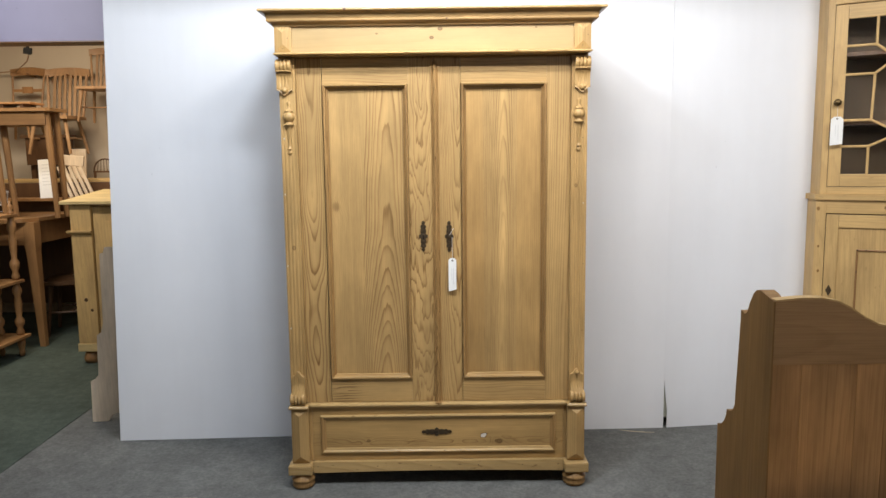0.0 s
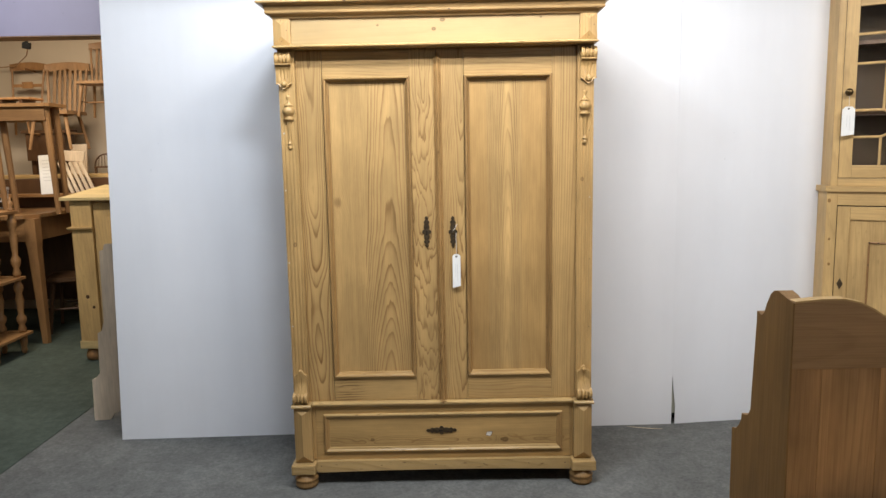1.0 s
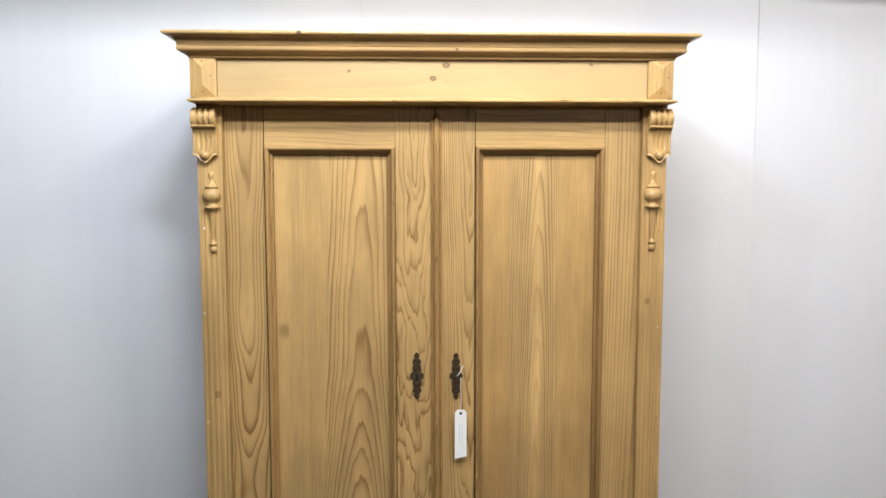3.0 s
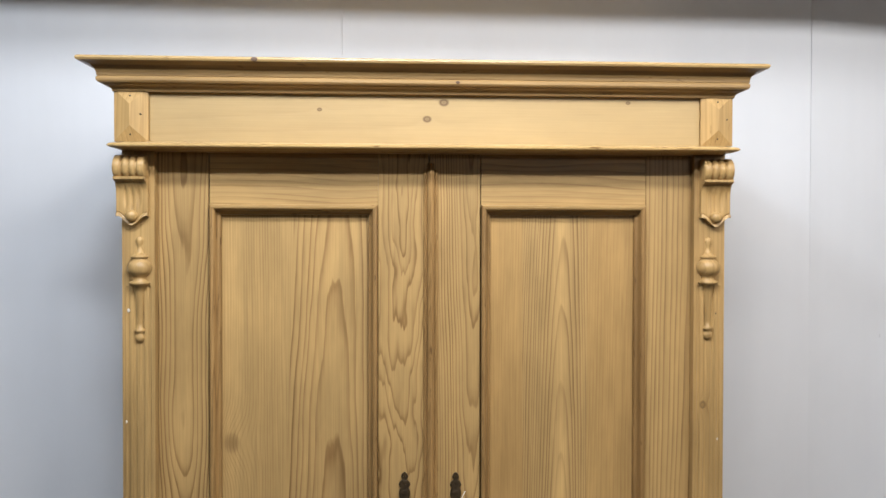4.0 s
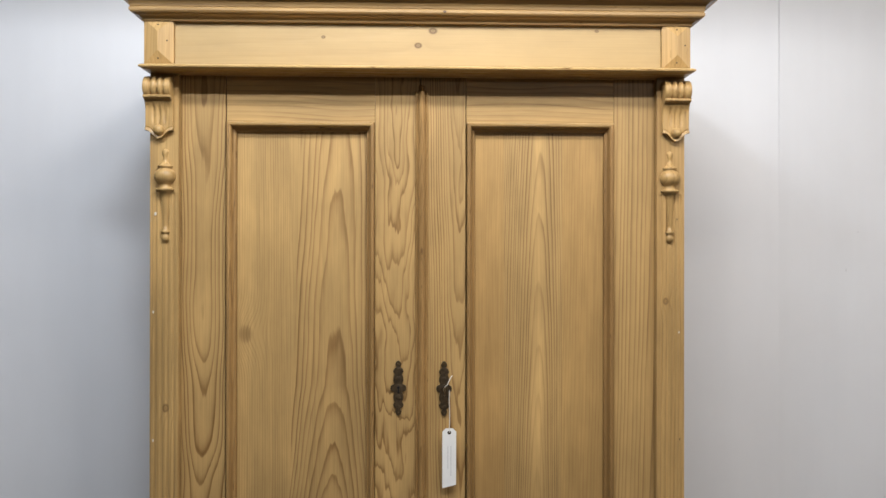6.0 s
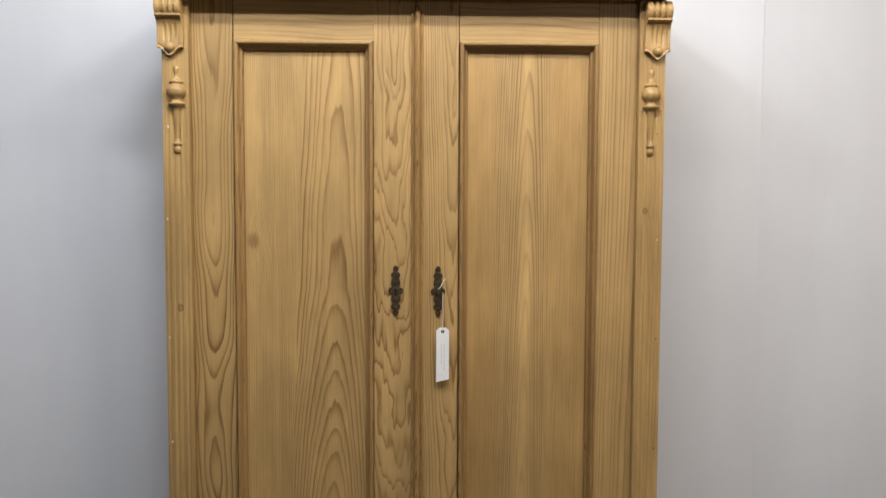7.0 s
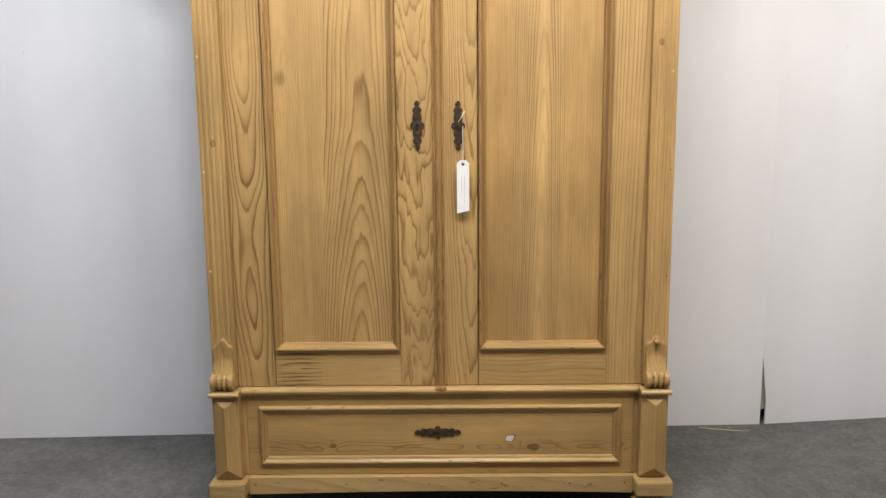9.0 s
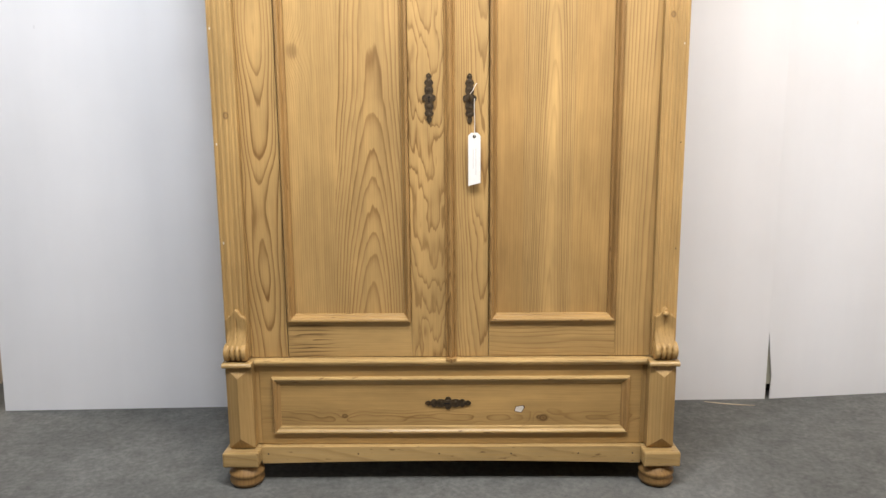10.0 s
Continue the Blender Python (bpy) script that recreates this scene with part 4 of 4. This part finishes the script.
for s in (1, -1):
    def at(x, z):
        return (mid + s * (x - mid), z)
    for a, b in (((ax, gz0), (ax, levels[1])), ((g0, levels[1]), (ax, levels[1])), ((g0, levels[2]), (ax + 0.005, levels[2])), ((ax + 0.005, levels[2]), (ax + 0.01, levels[3])),
                 ((g0, levels[3]), (ax + 0.01, levels[3])), ((g0, levels[4]), (ax + 0.01, levels[4])), ((ax + 0.01, levels[4]), (ax + 0.01, gz1)),
                 ((ax, levels[1]), (mid, levels[1] + 0.085)), ((ax + 0.005, levels[2]), (mid, levels[1] + 0.03)), ((ax + 0.01, levels[3]), (mid, levels[4])), ((ax + 0.01, levels[4]), (mid, levels[3]))):
        glazing_bar(at(*a), at(*b))
part("knob", moved(lathe(knob, 18), pose(u0 + 0.028, -0.002, 1.668, 90)), "brass", udoor, "", True)
price_tag(cup.matrix_world @ pose(u0 + 0.030, -0.034, 1.590), 0.125, 0.054, "white card price tag hanging from the brass cupboard knob", 0.06)


# ---------- the brown settle ----------
settle = thing("settle", pose(0.633, -1.73, 0), "brown pine high-backed settle with a shaped end board", "settle")
SIDE = [(-0.0115, 0.0), (0.277, 0.0), (0.277, 0.842), (0.268, 0.845), (0.251, 0.848), (0.232, 0.862), (0.220, 0.877), (0.217, 0.891), (0.196, 0.893), (0.179, 0.899), (0.166, 0.914), (0.164, 0.945), (0.150, 1.095), (0.150, 1.117),
        (0.140, 1.117), (0.126, 1.113), (0.112, 1.119), (0.098, 1.140), (0.078, 1.162), (0.062, 1.170), (0.045, 1.173), (0.018, 1.169), (-0.0115, 1.162)]
SIDE = [(y if y < 0 else -0.033 + 0.78 * (y + 0.033), z) for y, z in SIDE]
# near end and facing: darker copy of the settle pine, holding that side's shade
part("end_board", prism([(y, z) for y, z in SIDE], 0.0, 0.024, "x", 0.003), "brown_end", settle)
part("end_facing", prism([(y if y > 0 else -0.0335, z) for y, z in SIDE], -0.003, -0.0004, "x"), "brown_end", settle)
part("end_board", prism([(y, z) for y, z in SIDE], 1.276, 1.30, "x", 0.003), "brown", settle)
top = [(0.0, 1.044), (1.30, 1.044), (1.30, 1.162)] + [(1.2755 - 0.10, 1.166)]
crest = [(0.0, 1.164), (0.045, 1.168), (0.085, 1.168), (0.115, 1.161), (0.140, 1.148), (0.165, 1.131), (0.19, 1.118), (0.215, 1.113), (0.23, 1.112)]
top += [(1.30 - x, z) for x, z in crest[2:]] + [(x, z) for x, z in reversed(crest)]
part("top_rail", prism(top, -0.033, -0.012, "y", 0.002), "brown_x", settle)
upper = sorted({(1.30 - x, z) for x, z in crest} | set(crest))
# pale strip along the crest stands for light falling on the top edge
part("worn_edge", prism([(x, z + 0.0012) for x, z in upper] + [(x, z - 0.0022) for x, z in reversed(upper)], -0.0336, -0.0114, "y"), "honey_x", settle, "pale upper edge, light from above put in its colour")
edges = [0.0, 0.055, 0.158, 0.212, 0.30, 0.395, 0.46, 0.56, 0.65, 0.745, 0.83, 0.93, 1.02, 1.11, 1.20, 1.30]
for a, b in zip(edges, edges[1:]):
    part("back_board", box(a + 0.0002, b - 0.0002, -0.029, -0.012, 0.0, 1.0435, 0.0005), "brown", settle)
part("seat", box(0.0245, 1.2755, 0.0, 0.19, 0.42, 0.445, 0.003), "brown_x", settle)
part("front_board", box(0.0245, 1.2755, 0.165, 0.185, 0.02, 0.419, 0.003), "brown_x", settle)


# ---------- the room beyond the opening ----------
def leg(parent, x, y, z0, z1, r0, r1, material="honey", splay=(0, 0), name="leg"):
    part(name, tube([(x + splay[0], y + splay[1], z0), (x, y, z1)], [r0, r1], 10), material, parent)


# chest with a bun foot; its pale top catches the light
chest = thing("chest", pose(-2.545, 1.955, 0, 0, 0, -4), "tall pine chest with pale overhanging top, on green carpet", "chest")
part("top", moved(box(-0.055, 0.93, 0, 0.595, 0, 0.023, 0.004), pose(0, -0.045, 1.135, 5.7, 0, 0)), "pale", chest, "pale scrubbed pine top")
part("pilaster", box(0.0, 0.148, -0.015, 0.05, 0.125, 1.134, 0.002), "honey", chest)
part("pilaster", box(0.732, 0.88, -0.015, 0.05, 0.125, 1.134, 0.002), "honey", chest)
part("capital", prism([(0.0, 0.930), (-0.022, 0.930), (-0.036, 0.940), (-0.038, 0.951), (0.0, 0.953)], -0.022, 0.152, "x", 0.001), "honey_x", chest)
part("side", box(0.0, 0.02, 0.05, 0.53, 0.125, 1.134, 0.001), "honey", chest)
part("side", box(0.86, 0.88, 0.05, 0.53, 0.125, 1.134, 0.001), "honey", chest)
front = part("door", box(0.150, 0.730, 0.010, 0.036, 0.152, 1.120, 0.003), "honey", chest)
part("door_panel", box(0.230, 0.650, 0.006, 0.0098, 0.250, 1.020, 0.001), "honey", front)
part("plinth", box(-0.008, 0.888, -0.022, 0.54, 0.095, 0.15, 0.003), "pale", chest)
for fx in (0.06, 0.82):
    for fy in (0.04, 0.47):
        part("bun_foot", moved(lathe([(0.03, 0), (0.052, 0.015), (0.058, 0.04), (0.05, 0.07), (0.035, 0.095)], 20), pose(fx, fy, 0)), "oak", chest, "", True)
for kx, kz, kr in ((0.073, 0.465, 0.014), (0.112, 0.392, 0.011)):
    part("wood_knot", moved(lathe([(kr, 0), (kr, 0.0006), (0.0003, 0.0008)], 12), pose(kx, -0.0152, kz, 90)), "dark", chest)

# bed end leaning behind the boards
bed = thing("bed_end", pose(-1.893, 0.80, 0, -3, 0, 8), "pale washed pine bed end leaning behind the display board", "bed end")
shape = [(0.0, 0.0), (0.06, 0.0), (0.075, 0.03), (0.11, 0.045), (0.15, 0.03), (0.16, 0.0), (0.9, 0.0), (0.9, 0.965), (0.085, 0.965), (0.078, 0.935), (0.058, 0.93), (0.058, 0.545), (0.045, 0.497), (0.022, 0.482), (0.02, 0.262), (0.0, 0.237), (-0.022, 0.227), (-0.022, 0.02), (-0.02, 0.0)]
part("board", prism(shape, 0, 0.028, "y", 0.003), "washed", bed)

# big table, with another table stood on it
table = thing("dining_table", pose(-3.40, 2.95, 0), "brown waxed table with tapered legs, another table stacked on it", "table")
outline = [(-0.95, -0.62), (0.16, -0.62), (0.26, -0.56), (0.32, -0.44), (0.33, -0.30), (0.33, 0.45), (0.24, 0.55), (-0.95, 0.55)]
part("tabletop", prism(outline, 0.975, 1.003, "z", 0.005), "oak_x", table)
part("apron", box(-0.85, 0.25, -0.53, -0.505, 0.80, 0.974, 0.003), "oak_x", table)
part("apron", box(-0.85, 0.25, 0.43, 0.455, 0.80, 0.974, 0.003), "oak_x", table)
part("apron", box(0.27, 0.295, -0.50, 0.43, 0.80, 0.974, 0.003), "oak", table)
for lx in (-0.80, 0.275):
    for ly in (-0.49, 0.40):
        part("leg", tube([(lx + 0.038, ly, 0.0), (lx + 0.014, ly, 0.74), (lx + 0.012, ly, 0.80), (lx + 0.012, ly, 0.973)], [0.031, 0.052, 0.060, 0.060], 4), "oak", table)

stand = thing("side_table", pose(-3.08, 2.62, 1.0035), "small brown pine table standing on a larger table", "table")
part("tabletop", prism([(-0.50, -0.23), (0.18, -0.23), (0.20, -0.21), (0.20, 0.05), (-0.50, 0.05)], 0.80, 0.825, "z", 0.004), "oak_x", stand)
part("apron", box(-0.42, 0.155, -0.195, -0.175, 0.70, 0.799, 0.002), "oak_x", stand)
part("apron", box(-0.42, 0.155, 0.0, 0.02, 0.70, 0.799, 0.002), "oak_x", stand)
for lx, ly in ((-0.27, -0.155), (0.145, -0.155), (-0.27, -0.02), (0.145, -0.02)):
    leg(stand, lx, ly, 0.0, 0.798, 0.020, 0.028, "oak", (0.03 if lx > 0 else 0.05, 0))
tray = thing("wooden_tray", pose(-3.25, 2.53, 1.829), "low brown wooden stand lying on the small table", "stand")
part("board", box(-0.30, 0.22, -0.10, 0.10, 0.03, 0.045, 0.003), "oak_x", tray)
for lx in (-0.2, 0.0, 0.15):
    part("batten", box(lx - 0.012, lx + 0.012, -0.09, 0.09, 0.0, 0.0295, 0.002), "dark", tray)

# three-tier whatnot with turned posts
whatnot = thing("whatnot", pose(-3.20, 2.03, 0), "three-tier pine whatnot with turned spindles and finials, on green carpet", "whatnot")
spindle = [(1.3 * r, h) for r, h in ((0.016, 0.0), (0.022, 0.02), (0.014, 0.05), (0.024, 0.075), (0.026, 0.10), (0.014, 0.125), (0.018, 0.17), (0.021, 0.22), (0.016, 0.27), (0.024, 0.295), (0.024, 0.32), (0.016, 0.34), (0.018, 0.36))]
for z, right in ((0.140, 0.150), (0.550, 0.135), (1.035, 0.125)):
    part("shelf", box(-0.45, right, -0.22, 0.20, z, z + 0.022, 0.004), "oak_x", whatnot)
for px_, py_ in ((0.098, -0.175), (0.098, 0.155), (-0.40, -0.175), (-0.40, 0.155), (-0.05, 0.155)):
    for z, tall in ((0.1625, 0.387), (0.5725, 0.462)):
        part("spindle", moved(lathe([(r, h * tall / 0.36) for r, h in spindle], 14), pose(px_, py_, z)), "oak", whatnot, "", True)
    part("leg", moved(lathe([(0.012, 0), (0.022, 0.03), (0.018, 0.05), (0.025, 0.08), (0.028, 0.138)], 12), pose(px_, py_, 0)), "oak", whatnot, "", True)
    part("finial", moved(lathe([(0.02, 0), (0.022, 0.012), (0.010, 0.022), (0.020, 0.045), (0.017, 0.062), (0.007, 0.075), (0.009, 0.088), (0.0005, 0.095)], 14), pose(px_, py_, 1.0575)), "oak", whatnot, "", True)


def slat_chair(m, label, material, slats, crest_high, name="wall_chair", legs=0.43):
    """A plain kitchen chair: saddle seat, four turned legs, stretchers, back posts, slats and a crest rail."""
    ch = thing(name, m, label, "chair", "kitchen chairs")
    drop = 0.43 - legs
    seat = [(-0.19, -0.2), (0.19, -0.2), (0.205, -0.1), (0.19, 0.17), (0.12, 0.2), (-0.12, 0.2), (-0.19, 0.17), (-0.205, -0.1)]
    part("seat", prism(seat, 0.43, 0.46, "z", 0.006), material, ch)
    for sx in (-1, 1):
        leg(ch, sx * 0.14, -0.14, drop, 0.43, 0.014, 0.018, material, (sx * 0.05, -0.04))
        leg(ch, sx * 0.13, 0.13, drop, 0.43, 0.014, 0.018, material, (sx * 0.05, 0.05))
        part("stretcher", tube([(sx * 0.165, -0.16, 0.20 + drop / 2), (sx * 0.155, 0.155, 0.20 + drop / 2)], 0.009, 8), material, ch)
        part("back_post", tube([(sx * 0.165, 0.165, 0.46), (sx * 0.19, 0.24, 0.87)], 0.013, 8), material, ch)
    part("stretcher", tube([(-0.16, -0.0, 0.20 + drop / 2), (0.16, -0.0, 0.20 + drop / 2)], 0.009, 8), material, ch)
    xs = [-0.215 + 0.43 * i / 12 for i in range(13)]
    arch = [(x, 0.86 + crest_high * (0.72 + 0.28 * math.cos(x / 0.215 * 1.5))) for x in xs] + [(x, 0.85 + 0.02 * math.cos(x / 0.215 * 1.5)) for x in reversed(xs)]
    crest = prism(arch, 0.236, 0.256, "y")
    for v in crest.verts:
        v.co.y += 0.03 * math.cos(v.co.x / 0.215 * 1.4)
    part("crest_rail", crest, material, ch)
    if slats:
        for i in range(slats):
            x = -0.13 + 0.26 * i / (slats - 1)
            bm = box(-0.014, 0.014, -0.005, 0.005, 0, 0.42, 0.002)
            part("slat", moved(bm, pose(x * 0.95, 0.175, 0.455) @ Matrix.Rotation(math.radians(-11), 4, "X")), material, ch)
    else:
        part("mid_rail", prism([(-0.175, 0.195), (0.175, 0.195), (0.175, 0.215), (-0.175, 0.215)], 0.665, 0.70, "z", 0.003), material, ch)
        part("rail_tablet", prism([(-0.06, 0.19), (0.06, 0.19), (0.06, 0.21), (-0.06, 0.21)], 0.65, 0.725, "z", 0.003), material, ch)
    return ch


def peg(x, y, z):
    """A wall peg from which a chair hangs."""
    ob = thing("wall_peg", pose(x, y, z), "short wooden peg in the wall", "peg", "wall pegs")
    part("pin", tube([(0, 0, 0), (0, -0.16, 0.012)], 0.01, 8), "oak", ob)


slat_chair(pose(-3.34, 3.40, 1.393) @ Matrix.Scale(0.93, 4), "honey lath-back kitchen chair hanging on the cream wall", "tan", 6, 0.085, "wall_chair", 0.32)
slat_chair(pose(-3.70, 3.46, 1.55) @ Matrix.Scale(0.76, 4), "brown rail-back kitchen chair hanging on the cream wall", "oak", 0, 0.10, "wall_chair", 0.32)
slat_chair(pose(-2.985, 3.48, 1.72) @ Matrix.Scale(0.77, 4), "honey lath-back kitchen chair hanging high on the cream wall", "tan", 6, 0.085, "wall_chair", 0.36)
for x, z in ((-3.34, 2.193), (-3.70, 2.205), (-2.985, 2.384)):
    peg(x, 3.755, z)

# long bench behind, with goods on it
bench = thing("side_bench", pose(-3.3, 3.35, 0), "pale pine bench against the cream wall", "bench")
part("top", box(-1.1, 0.9, -0.10, 0.24, 1.25, 1.28, 0.004), "honey_x", bench)
part("ledge", box(-1.1, 0.9, -0.30, -0.16, 1.10, 1.126, 0.004), "oak_x", bench)
part("front", box(-1.05, 0.85, -0.155, -0.135, 0.20, 1.249, 0.003), "dark", bench)
for lx in (-1.0, 0.8):
    for ly in (-0.15, 0.18):
        part("leg", box(lx - 0.03, lx + 0.03, ly - 0.03 + 0.04, ly + 0.03 + 0.04, 0, 1.249, 0.003), "oak", bench)
boxy = thing("dark_cabinet", pose(-3.45, 3.46, 1.2805), "small dark wooden cabinet standing on the bench", "cabinet")
part("body", box(-0.17, 0.17, -0.1, 0.07, 0.12, 0.355, 0.004), "dark", boxy)
part("top", box(-0.20, 0.20, -0.12, 0.07, 0.355, 0.385, 0.004), "dark", boxy)
for lx in (-0.14, 0.14):
    part("leg", box(lx - 0.02, lx + 0.02, -0.06, 0.06, 0, 0.12, 0.003), "dark", boxy)
sheet = thing("paper_notice", pose(-3.285, 3.05, 1.1265, -6, -3, 0), "white printed paper notice standing on the bench", "notice")
part("sheet", box(-0.068, 0.068, 0, 0.0015, 0.0, 0.325, 0), "paper", sheet)
part("backing", box(-0.07, 0.07, 0.0017, 0.006, 0.0, 0.325, 0), "paper", sheet)
lines = bmesh.new()
for i in range(7):
    box(-0.04, 0.04 - 0.015 * (i % 3), -0.0008, -0.0003, 0.11 + 0.028 * i, 0.114 + 0.028 * i, 0, lines)
part("writing", lines, "ink", sheet)
# leaning chair back: a crest rail over slats
rack = thing("slatted_chair_back", pose(-3.06, 3.06, 1.1265, -10, 0, 0), "pale slatted chair back leaning on the bench", "rack")
part("rail", moved(box(-0.105, 0.105, -0.006, 0.012, -0.045, 0.045, 0.006), pose(-0.045, 0.004, 0.315, 0, 5, 0)), "washed", rack)
for i in range(5):
    part("slat", moved(box(-0.013, 0.013, -0.008, 0.008, 0, 0.29, 0.002), pose(-0.03 + 0.046 * i, 0, 0, 0, -25, 0)), "washed", rack)
panel = thing("pale_panel", pose(-3.26, 3.43, 1.2805, -6, 0, 0), "pale board leaning on the cream wall", "board")
part("board", box(-0.12, 0.12, 0, 0.015, 0, 0.26, 0.003), "washed", panel)
bow_chair = thing("hoop_back_chair", pose(-2.95, 3.40, 1.2805) @ Matrix.Scale(0.6, 4), "dark hoop-back chair top on the bench", "chair")
part("hoop", tube([(0.17 * math.cos(math.pi * i / 14), 0, 0.10 + 0.18 * math.sin(math.pi * i / 14)) for i in range(15)], 0.011, 8), "dark", bow_chair)
part("arm_rail", box(-0.18, 0.18, -0.02, 0.02, 0.08, 0.105, 0.004), "dark", bow_chair)
for i in range(6):
    part("spindle", tube([(-0.12 + 0.048 * i, 0, 0.10), (-0.10 + 0.04 * i, 0, 0.10 + 0.18 * math.sqrt(max(0.05, 1 - ((-0.10 + 0.04 * i) / 0.17) ** 2)))], 0.005, 6), "dark", bow_chair)
for sx in (-0.16, 0.16):
    part("foot", box(sx - 0.015, sx + 0.015, -0.015, 0.015, 0, 0.08, 0.003), "dark", bow_chair)

slat_chair(pose(-3.43, 2.62, 1.0035, 0, 0, 15) @ Matrix.Scale(0.215, 4), "small white painted doll-size chair standing on the table", "white", 4, 0.10, "toy_chair")

# chairs pushed under the table
slat_chair(pose(-3.08, 2.96, 0, 0, 0, -75), "dark brown chair pushed under the table", "dark", 5, 0.07, "table_chair")
slat_chair(pose(-3.62, 2.35, 0, 0, 0, 20), "dark brown chair pushed under the table", "dark", 5, 0.07, "table_chair")

# track spot
spot = thing("spotlight", pose(-3.33, 3.0, 2.33), "small black spotlight hanging from the ceiling", "spotlight")
part("stem", tube([(0, 0, 0.0), (0, 0, 0.42)], 0.013, 8), "black", spot)
part("bracket", box(-0.05, 0.05, -0.012, 0.012, 0.035, 0.05, 0.002), "black", spot)
part("head", moved(box(-0.030, 0.030, -0.045, 0.036, -0.027, 0.020, 0.005), pose(0, 0, 0, 12, 8, 25)), "black", spot)

part("cable", tube([(0.0, 0.02, 0.0), (-0.15, 0.25, -0.05), (-0.45, 0.6, -0.09), (-0.9, 0.735, -0.10), (-1.6, 0.74, -0.07)], 0.004, 6), "oak", spot)

# lamp housings under the ceiling; the long casing belongs to the added fill
strip = thing("fill_light_casing", pose(2.1, -4.9, 2.63), "long white casing added for the unseen fill light", "strip light")
part("casing", box(-1.25, 1.25, -0.16, 0.16, 0.02, 0.119, 0.004), "tube", strip)
for x, y in ((-0.28, -0.92), (0.24, -0.92), (-2.75, 0.75)):
    flood = thing("flood_lamp", pose(x, y, 2.69), "small black ceiling flood lamp", "flood lamp", "ceiling flood lamps")
    part("housing", box(-0.13, 0.13, -0.05, 0.04, 0.03, 0.055, 0.003), "black", flood)


# litter on the carpet
sliver = thing("wood_sliver", pose(1.03, 0.555, 0.003, 0, 0, -8), "thin pale wood sliver lying on the grey carpet", "sliver")
part("strip", tube([(-0.09, 0.01, 0), (-0.03, 0.0, 0), (0.03, -0.008, 0.001), (0.085, -0.004, 0)], [0.0008, 0.0018, 0.0018, 0.0008], 5), "washed", sliver)
for x, y, a in ((1.62, 0.52, 20), (1.74, 0.50, 70)):
    scrap = thing("paper_scrap", pose(x, y, 0.001, 0, 0, a), "tiny white paper scrap on the grey carpet", "scrap")
    part("flake", prism([(-0.008, -0.004), (0.007, -0.006), (0.010, 0.002), (-0.002, 0.007)], 0, 0.002, "z"), "paper", scrap)


# ---------- pale tables close to the way in ----------
def low_table(x0, x1, y0, y1, high, label):
    """A plain pine table: a slab with rounded corners, apron and four square legs."""
    table = thing("pine_table", pose((x0 + x1) / 2, (y0 + y1) / 2, 0), label, "table", "pine tables")
    w, d = (x1 - x0) / 2, (y1 - y0) / 2
    part("tabletop", box(-w, w, -d, d, high - 0.028, high, 0.008, None, 3), "pale", table, "pale scrubbed pine top")
    for s in (-1, 1):
        part("apron", box(-w + 0.06, w - 0.06, s * (d - 0.06) - 0.01, s * (d - 0.06) + 0.01, high - 0.13, high - 0.0285, 0.002), "honey_x", table)
        for q in (-1, 1):
            part("leg", prism([(q * (w - 0.06) - 0.022, s * (d - 0.06) - 0.022), (q * (w - 0.06) + 0.022, s * (d - 0.06) - 0.022),
                               (q * (w - 0.06) + 0.022, s * (d - 0.06) + 0.022), (q * (w - 0.06) - 0.022, s * (d - 0.06) + 0.022)], 0.0, high - 0.0288, "z", 0.003), "honey", table)
    return table


low_table(-1.30, -0.415, -2.35, -1.80, 0.822, "pale pine table standing beside the way to the wardrobe")
low_table(0.485, 1.40, -2.35, -1.795, 0.80, "pale pine table pushed against the back of the settle")
